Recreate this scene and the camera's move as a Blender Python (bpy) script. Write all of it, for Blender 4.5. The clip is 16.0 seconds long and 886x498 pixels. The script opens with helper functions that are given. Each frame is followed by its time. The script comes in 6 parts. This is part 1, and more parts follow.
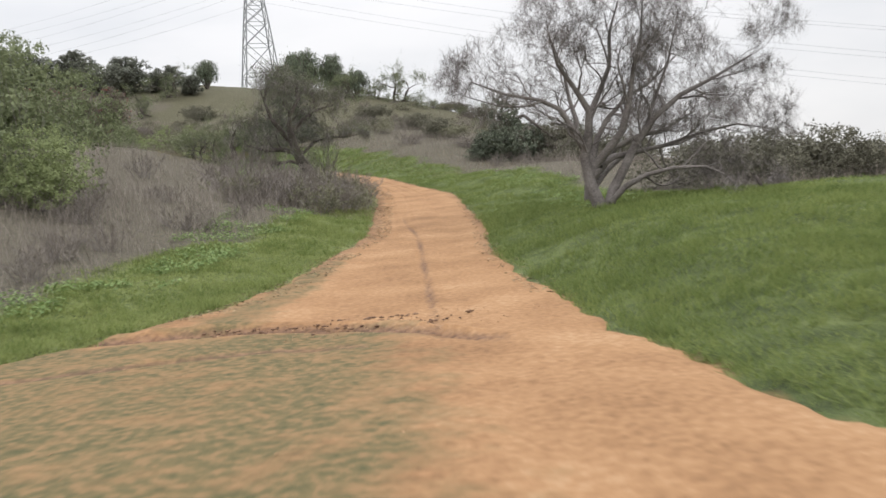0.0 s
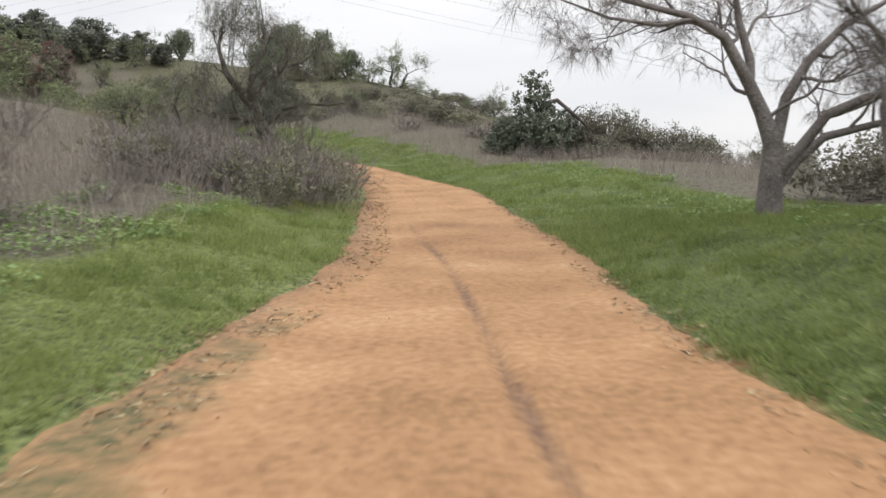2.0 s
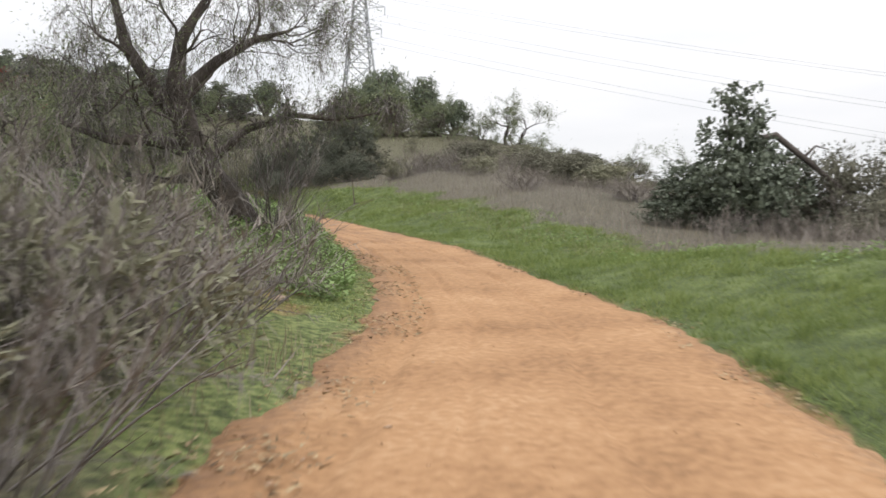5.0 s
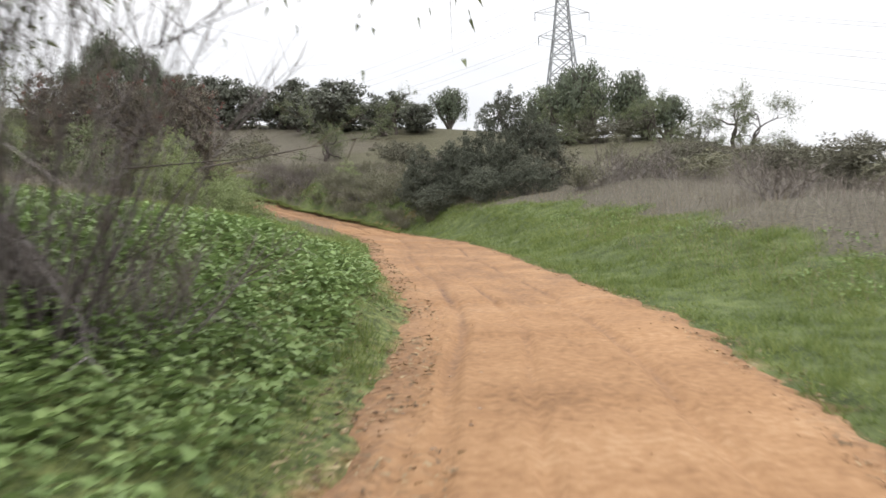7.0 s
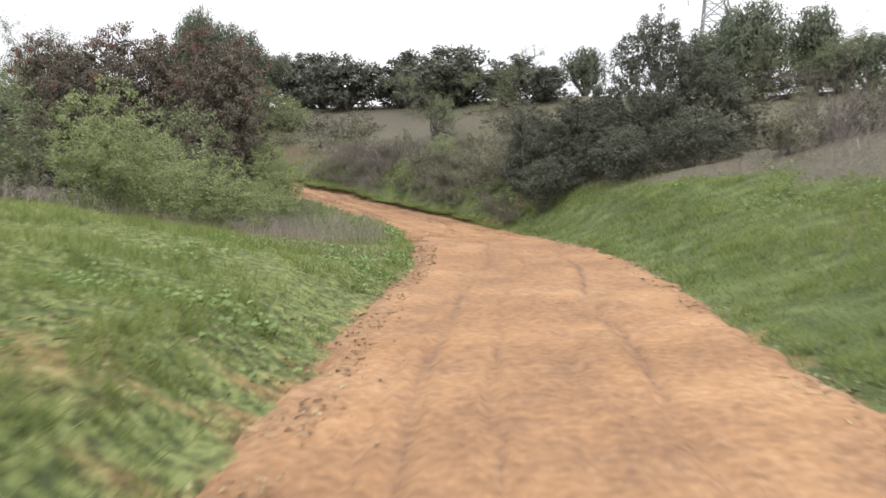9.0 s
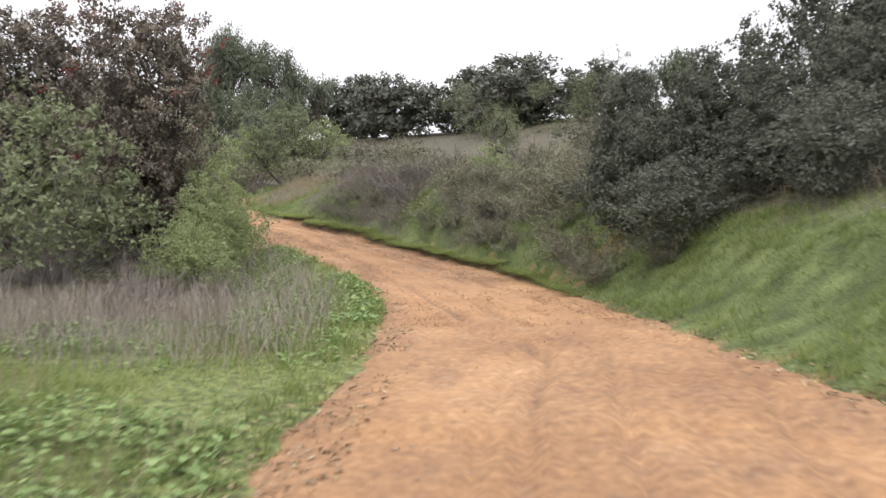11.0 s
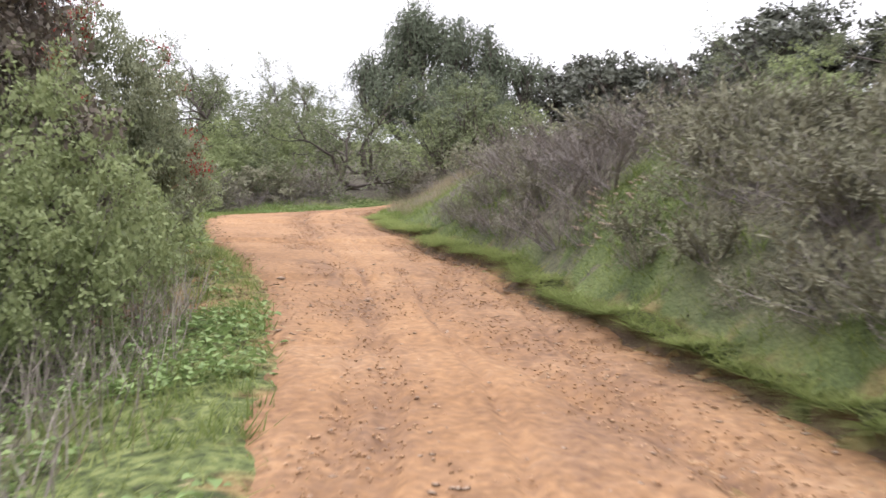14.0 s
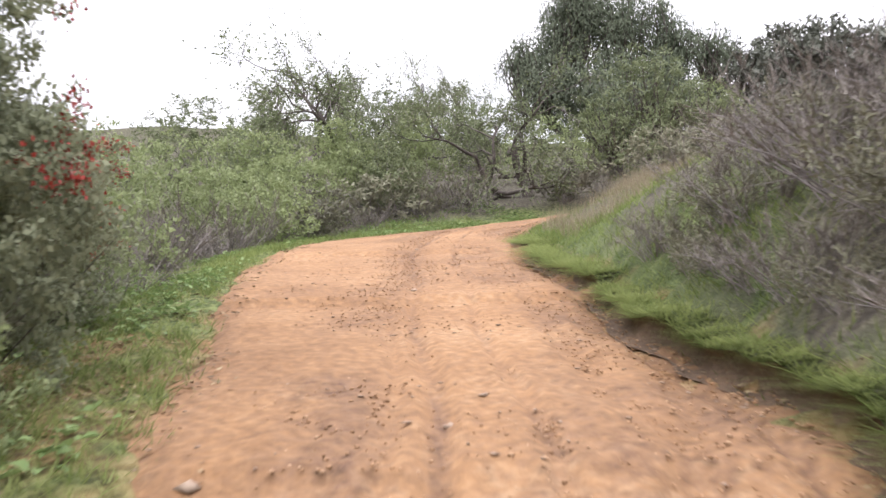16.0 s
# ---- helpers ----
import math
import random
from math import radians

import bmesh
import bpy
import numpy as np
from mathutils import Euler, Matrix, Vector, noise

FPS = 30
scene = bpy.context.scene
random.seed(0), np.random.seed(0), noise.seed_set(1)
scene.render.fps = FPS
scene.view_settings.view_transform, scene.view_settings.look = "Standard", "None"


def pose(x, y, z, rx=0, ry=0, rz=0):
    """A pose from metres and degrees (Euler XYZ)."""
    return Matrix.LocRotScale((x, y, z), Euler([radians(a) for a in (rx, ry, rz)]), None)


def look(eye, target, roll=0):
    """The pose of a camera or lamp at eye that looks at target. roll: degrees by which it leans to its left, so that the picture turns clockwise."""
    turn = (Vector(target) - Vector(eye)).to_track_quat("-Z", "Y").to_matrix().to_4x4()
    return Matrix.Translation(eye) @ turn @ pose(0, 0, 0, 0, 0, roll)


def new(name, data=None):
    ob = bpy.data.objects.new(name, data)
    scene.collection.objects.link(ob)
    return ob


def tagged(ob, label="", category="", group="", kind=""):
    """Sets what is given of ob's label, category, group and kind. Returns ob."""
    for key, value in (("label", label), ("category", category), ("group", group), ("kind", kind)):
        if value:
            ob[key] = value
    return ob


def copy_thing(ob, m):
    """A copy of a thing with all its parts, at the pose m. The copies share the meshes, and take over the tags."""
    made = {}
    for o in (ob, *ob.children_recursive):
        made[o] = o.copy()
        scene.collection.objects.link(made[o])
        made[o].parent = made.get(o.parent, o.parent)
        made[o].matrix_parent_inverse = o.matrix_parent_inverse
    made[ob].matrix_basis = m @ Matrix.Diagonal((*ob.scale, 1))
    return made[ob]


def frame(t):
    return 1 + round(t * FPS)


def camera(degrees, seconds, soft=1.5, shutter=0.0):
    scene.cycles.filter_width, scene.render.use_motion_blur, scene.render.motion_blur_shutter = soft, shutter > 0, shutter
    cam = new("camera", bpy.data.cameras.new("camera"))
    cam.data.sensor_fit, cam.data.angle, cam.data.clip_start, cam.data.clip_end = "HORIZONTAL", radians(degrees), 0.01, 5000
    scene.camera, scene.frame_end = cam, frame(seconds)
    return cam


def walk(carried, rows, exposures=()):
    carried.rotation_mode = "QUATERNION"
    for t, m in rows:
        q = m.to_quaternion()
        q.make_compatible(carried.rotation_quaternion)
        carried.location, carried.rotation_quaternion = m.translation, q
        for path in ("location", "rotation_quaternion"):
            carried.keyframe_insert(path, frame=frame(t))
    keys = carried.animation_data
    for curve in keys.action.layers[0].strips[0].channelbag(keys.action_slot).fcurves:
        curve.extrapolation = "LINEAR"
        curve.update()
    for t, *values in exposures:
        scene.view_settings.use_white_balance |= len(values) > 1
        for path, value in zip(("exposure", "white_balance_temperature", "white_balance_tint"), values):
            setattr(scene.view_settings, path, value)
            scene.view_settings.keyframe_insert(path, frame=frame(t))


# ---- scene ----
EXPOSURES = ((0.0, 0.0, 6500, 10), (4.0, 0.04, 6500, 10), (6.5, 0.12, 6500, 10), (9.0, 0.28, 6500, 11), (12.5, 0.46, 6400, 15), (16.0, 0.64, 6300, 17))
cam = camera(51.03, 16.0, soft=1.5, shutter=0.35)
PATH = [
    (0, (0.00, 0.00, 1.50), (-0.074, 9.979, 0.861), -4.51),
    (0.5, (-0.36, 3.79, 1.39), (-0.416, 13.765, 0.726), -4.56),
    (1, (-0.73, 7.58, 1.27), (-0.781, 17.554, 0.569), -3.52),
    (1.5, (-1.03, 11.38, 1.19), (-1.023, 21.356, 0.503), -2.09),
    (2, (-1.19, 15.22, 1.17), (-1.081, 25.202, 0.566), -0.81),
    (2.5, (-1.25, 19.09, 1.23), (-1.008, 29.071, 0.760), -0.27),
    (3, (-1.23, 22.91, 1.35), (-1.020, 32.902, 1.075), 0.06),
    (3.5, (-1.15, 26.69, 1.51), (-1.054, 36.688, 1.408), 0.16),
    (4, (-1.09, 30.43, 1.66), (-1.263, 40.426, 1.711), 0.49),
    (6.5, (-2.20, 49.53, 2.71), (-5.178, 59.066, 3.080), -0.34),
    (7, (-2.82, 53.27, 3.01), (-6.220, 62.663, 3.427), -0.09),
    (7.5, (-3.63, 56.92, 3.32), (-7.353, 66.193, 3.723), -0.11),
    (8, (-4.60, 60.47, 3.63), (-8.749, 69.564, 3.973), -0.18),
    (8.5, (-5.71, 63.94, 3.94), (-10.206, 72.862, 4.253), -0.64),
    (9, (-6.99, 67.29, 4.26), (-11.831, 76.036, 4.535), -1.27),
    (11.5, (-14.74, 83.25, 5.86), (-20.478, 91.398, 6.684), -2.25),
    (12, (-16.28, 85.81, 6.21), (-22.265, 93.769, 7.129), -2.27),
    (12.5, (-17.84, 88.26, 6.50), (-24.130, 95.972, 7.481), -1.87),
    (13, (-19.46, 90.56, 6.74), (-26.078, 97.988, 7.747), -1.50),
    (13.5, (-21.08, 92.73, 7.01), (-28.096, 99.788, 7.957), -1.12),
    (14, (-22.67, 94.68, 7.28), (-30.129, 101.279, 8.203), -0.66),
    (14.5, (-24.28, 96.33, 7.61), (-32.157, 102.422, 8.559), -0.51),
    (15, (-25.97, 97.79, 7.95), (-34.164, 103.435, 8.938), -0.37),
    (15.5, (-27.72, 99.13, 8.34), (-36.132, 104.440, 9.369), -0.58),
    (16, (-29.50, 100.37, 8.74), (-38.012, 105.510, 9.760), -1.63),
]
walk(cam, [(t, look(eye, target, roll)) for t, eye, target, roll in PATH], EXPOSURES)

# ---- sky and light: a bright, even overcast ----
world = bpy.data.worlds.new("overcast_sky")
scene.world = world
world.use_nodes = True
wn, wl = world.node_tree.nodes, world.node_tree.links
wn.clear()
w_out, w_bg = wn.new("ShaderNodeOutputWorld"), wn.new("ShaderNodeBackground")
w_sky = wn.new("ShaderNodeTexSky")
w_sky.sky_type, w_sky.sun_disc = "NISHITA", False
w_sky.sun_elevation, w_sky.sun_rotation = radians(42), radians(150)
w_scale = wn.new("ShaderNodeMixRGB")
w_scale.blend_type = "MULTIPLY"
w_scale.inputs[0].default_value = 1.0
w_scale.inputs[2].default_value = (0.12, 0.12, 0.12, 1)
w_tc, w_map = wn.new("ShaderNodeTexCoord"), wn.new("ShaderNodeMapping")
w_map.inputs["Scale"].default_value = (1.0, 1.0, 4.0)
w_noise = wn.new("ShaderNodeTexNoise")
w_noise.inputs["Scale"].default_value, w_noise.inputs["Detail"].default_value = 2.2, 5.0
w_ramp = wn.new("ShaderNodeValToRGB")
w_ramp.color_ramp.elements[0].position, w_ramp.color_ramp.elements[0].color = 0.35, (0.86, 0.87, 0.90, 1)
w_ramp.color_ramp.elements[1].position, w_ramp.color_ramp.elements[1].color = 0.62, (1.03, 1.02, 1.03, 1)
w_mix = wn.new("ShaderNodeMixRGB")
w_mix.inputs[0].default_value = 0.93
wl.new(w_tc.outputs["Generated"], w_map.inputs["Vector"])
wl.new(w_map.outputs["Vector"], w_noise.inputs["Vector"])
wl.new(w_noise.outputs["Fac"], w_ramp.inputs["Fac"])
wl.new(w_sky.outputs["Color"], w_scale.inputs[1])
wl.new(w_scale.outputs[0], w_mix.inputs[1])
wl.new(w_ramp.outputs["Color"], w_mix.inputs[2])
w_sep, w_pow, w_gain, w_mul = wn.new("ShaderNodeSeparateXYZ"), wn.new("ShaderNodeMath"), wn.new("ShaderNodeMath"), wn.new("ShaderNodeMixRGB")
wl.new(w_tc.outputs["Generated"], w_sep.inputs[0])
w_clamp = wn.new("ShaderNodeClamp")
wl.new(w_sep.outputs["Z"], w_clamp.inputs["Value"])
w_pow.operation, w_gain.operation, w_mul.blend_type = "POWER", "MULTIPLY_ADD", "MULTIPLY"
w_pow.inputs[1].default_value = 2.0
wl.new(w_clamp.outputs[0], w_pow.inputs[0])
wl.new(w_pow.outputs[0], w_gain.inputs[0])
w_gain.inputs[1].default_value, w_gain.inputs[2].default_value = 2.6, 0.91
w_mul.inputs[0].default_value = 1.0
wl.new(w_mix.outputs[0], w_mul.inputs[1])
wl.new(w_gain.outputs[0], w_mul.inputs[2])
wl.new(w_mul.outputs[0], w_bg.inputs["Color"])
w_bg.inputs["Strength"].default_value = 1.0
wl.new(w_bg.outputs[0], w_out.inputs["Surface"])

sun = new("sun", bpy.data.lights.new("sun", "SUN"))
sun.data.energy, sun.data.angle, sun.data.color = 1.2, radians(35), (1.0, 0.97, 0.93)
sun.matrix_world = look((20, -40, 45), (0, 0, 0))


# ---- materials ----
def material(name, stops, scale=4.0, fine=40.0, rough=0.9, bump=0.3, island=0.0, detail=6.0, spec=0.2, through_light=0.0, bump_scale=None, bump_depth=0.02, coarse=0.55):
    """Colours along a two-scale noise; island: how much each leaf or blade differs; through_light: translucency of leaves."""
    m = bpy.data.materials.new(name)
    m.use_nodes = True
    n, l = m.node_tree.nodes, m.node_tree.links
    b = n["Principled BSDF"]
    b.inputs["Roughness"].default_value = rough
    b.inputs["Specular IOR Level"].default_value = spec
    tc = n.new("ShaderNodeTexCoord")
    big, small = n.new("ShaderNodeTexNoise"), n.new("ShaderNodeTexNoise")
    for node, sc in ((big, scale), (small, fine)):
        node.inputs["Scale"].default_value, node.inputs["Detail"].default_value = sc, detail
        l.new(tc.outputs["Object"], node.inputs["Vector"])
    add = n.new("ShaderNodeMath")
    add.operation = "MULTIPLY_ADD"
    add.inputs[1].default_value = 1 - coarse
    l.new(small.outputs["Fac"], add.inputs[0])
    sc = n.new("ShaderNodeMath")
    sc.operation = "MULTIPLY"
    sc.inputs[1].default_value = coarse
    l.new(big.outputs["Fac"], sc.inputs[0])
    l.new(sc.outputs[0], add.inputs[2])
    value = add.outputs[0]
    if island:
        geo_node, mx = n.new("ShaderNodeNewGeometry"), n.new("ShaderNodeMixRGB")
        mx.inputs[0].default_value = island
        l.new(value, mx.inputs[1])
        l.new(geo_node.outputs["Random Per Island"], mx.inputs[2])
        value = mx.outputs[0]
    ramp = n.new("ShaderNodeValToRGB")
    while len(ramp.color_ramp.elements) < len(stops):
        ramp.color_ramp.elements.new(0.5)
    for e, (pos, col) in zip(ramp.color_ramp.elements, stops):
        e.position, e.color = pos, (*col, 1)
    l.new(value, ramp.inputs["Fac"])
    l.new(ramp.outputs["Color"], b.inputs["Base Color"])
    if bump:
        bn, bt = n.new("ShaderNodeBump"), n.new("ShaderNodeTexNoise")
        bt.inputs["Scale"].default_value, bt.inputs["Detail"].default_value = bump_scale or fine, 8.0
        l.new(tc.outputs["Object"], bt.inputs["Vector"])
        bn.inputs["Strength"].default_value, bn.inputs["Distance"].default_value = bump, bump_depth
        l.new(bt.outputs["Fac"], bn.inputs["Height"])
        l.new(bn.outputs["Normal"], b.inputs["Normal"])
    if through_light:
        tr, mixer, out = n.new("ShaderNodeBsdfTranslucent"), n.new("ShaderNodeMixShader"), n["Material Output"]
        l.new(ramp.outputs["Color"], tr.inputs["Color"])
        mixer.inputs[0].default_value = through_light
        l.new(b.outputs[0], mixer.inputs[1])
        l.new(tr.outputs[0], mixer.inputs[2])
        l.new(mixer.outputs[0], out.inputs["Surface"])
    return m


def blend_by(m, name, other, spread=0.25, noise_scale=1.5):
    """Mixes the colour of m towards the colours of the material other where the point attribute name is high."""
    n, l = m.node_tree.nodes, m.node_tree.links
    b = n["Principled BSDF"]
    at, nz = n.new("ShaderNodeAttribute"), n.new("ShaderNodeTexNoise")
    at.attribute_name = name
    tc = n.new("ShaderNodeTexCoord")
    nz.inputs["Scale"].default_value, nz.inputs["Detail"].default_value = noise_scale, 7.0
    l.new(tc.outputs["Object"], nz.inputs["Vector"])
    s = n.new("ShaderNodeMath")
    s.operation = "ADD"
    l.new(at.outputs["Fac"], s.inputs[0])
    l.new(nz.outputs["Fac"], s.inputs[1])
    r = n.new("ShaderNodeMapRange")
    r.inputs["From Min"].default_value, r.inputs["From Max"].default_value = 1.0 - spread, 1.0 + spread
    l.new(s.outputs[0], r.inputs["Value"])
    rp, src = n.new("ShaderNodeValToRGB"), next(x for x in other.node_tree.nodes if x.type == "VALTORGB")
    while len(rp.color_ramp.elements) < len(src.color_ramp.elements):
        rp.color_ramp.elements.new(0.5)
    for e, o in zip(rp.color_ramp.elements, src.color_ramp.elements):
        e.position, e.color = o.position, o.color
    fine = n.new("ShaderNodeTexNoise")
    fine.inputs["Scale"].default_value, fine.inputs["Detail"].default_value = 9.0, 8.0
    l.new(tc.outputs["Object"], fine.inputs["Vector"])
    l.new(fine.outputs["Fac"], rp.inputs["Fac"])
    mx = n.new("ShaderNodeMixRGB")
    old = b.inputs["Base Color"].links[0].from_socket
    l.new(r.outputs["Result"], mx.inputs[0])
    l.new(old, mx.inputs[1])
    l.new(rp.outputs["Color"], mx.inputs[2])
    l.new(mx.outputs[0], b.inputs["Base Color"])
    return m


M_CLAY = material("red_clay", [(0.28, (0.13, 0.072, 0.036)), (0.42, (0.225, 0.124, 0.06)), (0.55, (0.292, 0.168, 0.084)), (0.7, (0.375, 0.245, 0.14))], 0.55, 11.0, 0.95, 0.45, bump_scale=26.0, bump_depth=0.02, detail=9.0, coarse=0.5)
M_TRAMPLED = material("trampled_grass", [(0.3, (0.06, 0.062, 0.028)), (0.5, (0.125, 0.098, 0.046)), (0.65, (0.20, 0.128, 0.064))], 3.0, 30.0)
M_TREAD = material("dark_tread", [(0.3, (0.07, 0.042, 0.028)), (0.5, (0.125, 0.073, 0.047)), (0.65, (0.18, 0.11, 0.07))], 3.0, 30.0)
M_SOIL = material("green_turf", [(0.36, (0.034, 0.046, 0.018)), (0.5, (0.08, 0.104, 0.037)), (0.62, (0.14, 0.168, 0.062))], 1.6, 34.0, 0.95, 1.0, bump_scale=26.0, bump_depth=0.06)
M_DRY_GROUND = material("dry_ground", [(0.3, (0.05, 0.043, 0.036)), (0.5, (0.094, 0.084, 0.063)), (0.7, (0.15, 0.136, 0.092))], 1.0, 20.0)
M_FAR_GRASS = material("far_slope_grass", [(0.3, (0.046, 0.046, 0.028)), (0.5, (0.082, 0.077, 0.047)), (0.7, (0.125, 0.112, 0.072))], 1.0, 20.0)
M_GRASS = material("green_grass", [(0.22, (0.07, 0.10, 0.03)), (0.48, (0.15, 0.195, 0.06)), (0.78, (0.27, 0.30, 0.105))], 0.45, 3.0, 0.7, 0, 0.3, spec=0.15, through_light=0.5)
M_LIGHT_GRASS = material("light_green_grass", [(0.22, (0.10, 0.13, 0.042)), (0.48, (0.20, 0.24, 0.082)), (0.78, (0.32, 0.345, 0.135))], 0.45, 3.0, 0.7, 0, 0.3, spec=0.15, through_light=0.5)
M_LIGHT_TURF = material("light_turf", [(0.36, (0.05, 0.064, 0.025)), (0.5, (0.115, 0.142, 0.05)), (0.62, (0.19, 0.215, 0.08))], 1.6, 34.0)
M_PALE_GRASS = material("pale_dry_grass", [(0.1, (0.14, 0.11, 0.07)), (0.5, (0.24, 0.20, 0.13)), (0.9, (0.36, 0.32, 0.22))], 0.5, 6.0, 0.8, 0, 0.6, through_light=0.25)
M_STALK = material("dry_stalk", [(0.1, (0.125, 0.107, 0.092)), (0.5, (0.215, 0.187, 0.162)), (0.9, (0.33, 0.295, 0.25))], 0.4, 8.0, 0.9, 0, 0.6)
M_WEED = material("broad_weed_leaf", [(0.1, (0.10, 0.15, 0.05)), (0.5, (0.175, 0.25, 0.088)), (0.9, (0.26, 0.34, 0.13))], 0.8, 10.0, 0.6, 0, 0.45, spec=0.25, through_light=0.3)
M_BARK = material("grey_bark", [(0.3, (0.06, 0.053, 0.05)), (0.5, (0.145, 0.13, 0.122)), (0.7, (0.24, 0.22, 0.208))], 2.0, 25.0, 0.95, 1.0, bump_scale=14.0, bump_depth=0.04)
M_DARK_BARK = material("dark_bark", [(0.3, (0.035, 0.03, 0.027)), (0.5, (0.085, 0.072, 0.064)), (0.7, (0.15, 0.13, 0.115))], 2.0, 25.0, 0.95, 1.0, bump_scale=14.0, bump_depth=0.04)
M_TWIG = material("grey_twig", [(0.2, (0.12, 0.105, 0.10)), (0.8, (0.26, 0.235, 0.225))], 2.0, 20.0, 0.9, 0, 0.5)
M_DARK_TWIG = material("dark_twig", [(0.2, (0.07, 0.06, 0.056)), (0.8, (0.17, 0.15, 0.14))], 2.0, 20.0, 0.9, 0, 0.5)
M_OLIVE = material("olive_leaf", [(0.1, (0.085, 0.10, 0.052)), (0.5, (0.155, 0.18, 0.093)), (0.9, (0.235, 0.265, 0.145))], 0.5, 5.0, 0.65, 0, 0.4, through_light=0.25)
M_LITTER = material("dead_leaf", [(0.1, (0.07, 0.048, 0.03)), (0.5, (0.17, 0.125, 0.075)), (0.9, (0.36, 0.29, 0.17))], 0.8, 9.0, 0.85, 0, 0.8)
M_BERRY_LEAF = material("berry_shrub_leaf", [(0.1, (0.075, 0.085, 0.052)), (0.5, (0.235, 0.255, 0.155)), (0.9, (0.35, 0.37, 0.24))], 0.7, 6.0, 0.6, 0, 0.45, through_light=0.4)
M_IVY = material("ivy_leaf", [(0.1, (0.06, 0.07, 0.05)), (0.5, (0.11, 0.128, 0.09)), (0.9, (0.18, 0.20, 0.15))], 0.7, 6.0, 0.5, 0, 0.45, through_light=0.15)
# brown earth, darkened so its colour holds the shade below the turf lip
M_SHADED_EARTH = material("shaded_cut_earth", [(0.3, (0.06, 0.042, 0.03)), (0.5, (0.12, 0.082, 0.056)), (0.7, (0.19, 0.125, 0.08))], 3.0, 30.0, 0.95, 1.0, bump_scale=18.0, bump_depth=0.05)
# oak and toyon leaves lightened and greyed: haze is put into the colour
M_OAK = material("oak_leaf", [(0.1, (0.06, 0.064, 0.05)), (0.5, (0.105, 0.112, 0.085)), (0.9, (0.155, 0.165, 0.125))], 0.5, 5.0, 0.55, 0, 0.4, spec=0.35, through_light=0.15)
M_TOYON = material("toyon_leaf", [(0.1, (0.055, 0.06, 0.046)), (0.5, (0.098, 0.106, 0.08)), (0.85, (0.15, 0.16, 0.12))], 0.9, 5.0, 0.7, 0, 0.3, spec=0.15, through_light=0.25)
M_RUST = material("rusty_toyon_leaf", [(0.1, (0.07, 0.057, 0.048)), (0.5, (0.14, 0.115, 0.09)), (0.8, (0.185, 0.17, 0.125)), (0.95, (0.27, 0.10, 0.07))], 0.7, 5.0, 0.6, 0, 0.5, through_light=0.15)
M_BERRY = material("red_berry", [(0.2, (0.20, 0.025, 0.02)), (0.8, (0.36, 0.055, 0.04))], 2.0, 9.0, 0.4, 0, 0.5)
M_PEPPER = material("pepper_leaf", [(0.1, (0.066, 0.08, 0.054)), (0.5, (0.12, 0.142, 0.094)), (0.9, (0.19, 0.215, 0.145))], 0.5, 5.0, 0.6, 0, 0.4, through_light=0.25)
M_SHRUB = material("shrub_leaf", [(0.1, (0.13, 0.158, 0.072)), (0.5, (0.23, 0.272, 0.125)), (0.9, (0.335, 0.375, 0.185))], 0.7, 6.0, 0.6, 0, 0.45, through_light=0.4)
M_SCRUB = material("scrub_leaf", [(0.1, (0.07, 0.066, 0.05)), (0.5, (0.128, 0.123, 0.09)), (0.9, (0.20, 0.194, 0.142))], 0.7, 6.0, 0.75, 0, 0.45, through_light=0.2)
M_SAGE = material("grey_sage_leaf", [(0.1, (0.10, 0.10, 0.067)), (0.5, (0.187, 0.184, 0.125)), (0.9, (0.295, 0.285, 0.2))], 0.7, 6.0, 0.85, 0, 0.35, through_light=0.15)
M_BROWN = material("dry_brush", [(0.1, (0.092, 0.08, 0.07)), (0.5, (0.18, 0.158, 0.137)), (0.9, (0.285, 0.257, 0.22))], 0.7, 6.0, 0.9, 0, 0.35, through_light=0.1)
M_STEEL = material("galvanised_steel", [(0.3, (0.20, 0.21, 0.22)), (0.7, (0.32, 0.33, 0.34))], 0.5, 5.0, 0.55, 0)
M_WIRE = material("weathered_wire", [(0.3, (0.22, 0.23, 0.25)), (0.7, (0.30, 0.31, 0.33))], 0.5, 5.0, 0.6, 0)
M_ROCK = material("pale_stone", [(0.3, (0.2, 0.14, 0.105)), (0.5, (0.33, 0.25, 0.19)), (0.7, (0.46, 0.38, 0.31))], 3.0, 30.0, 0.9, 0.8)
M_SLAB = material("pale_slab", [(0.3, (0.24, 0.17, 0.12)), (0.7, (0.36, 0.28, 0.21))], 3.0, 30.0, 0.9, 0)
M_CLOD = material("clay_clod", [(0.15, (0.20, 0.115, 0.062)), (0.5, (0.31, 0.185, 0.10)), (0.9, (0.43, 0.29, 0.18))], 3.0, 30.0, 0.95, 0, 0.7)
blend_by(M_CLAY, "trampled", M_TRAMPLED, 0.2, 2.2)
blend_by(M_CLAY, "tread", M_TREAD, 0.34, 13.0)
blend_by(M_SOIL, "light", M_LIGHT_TURF, 0.3, 0.8)
blend_by(M_SOIL, "dry", M_DRY_GROUND, 0.3, 0.8)
blend_by(M_SOIL, "slope", M_FAR_GRASS, 0.3, 0.15)
blend_by(M_SOIL, "bare", M_CLAY, 0.2, 1.8)


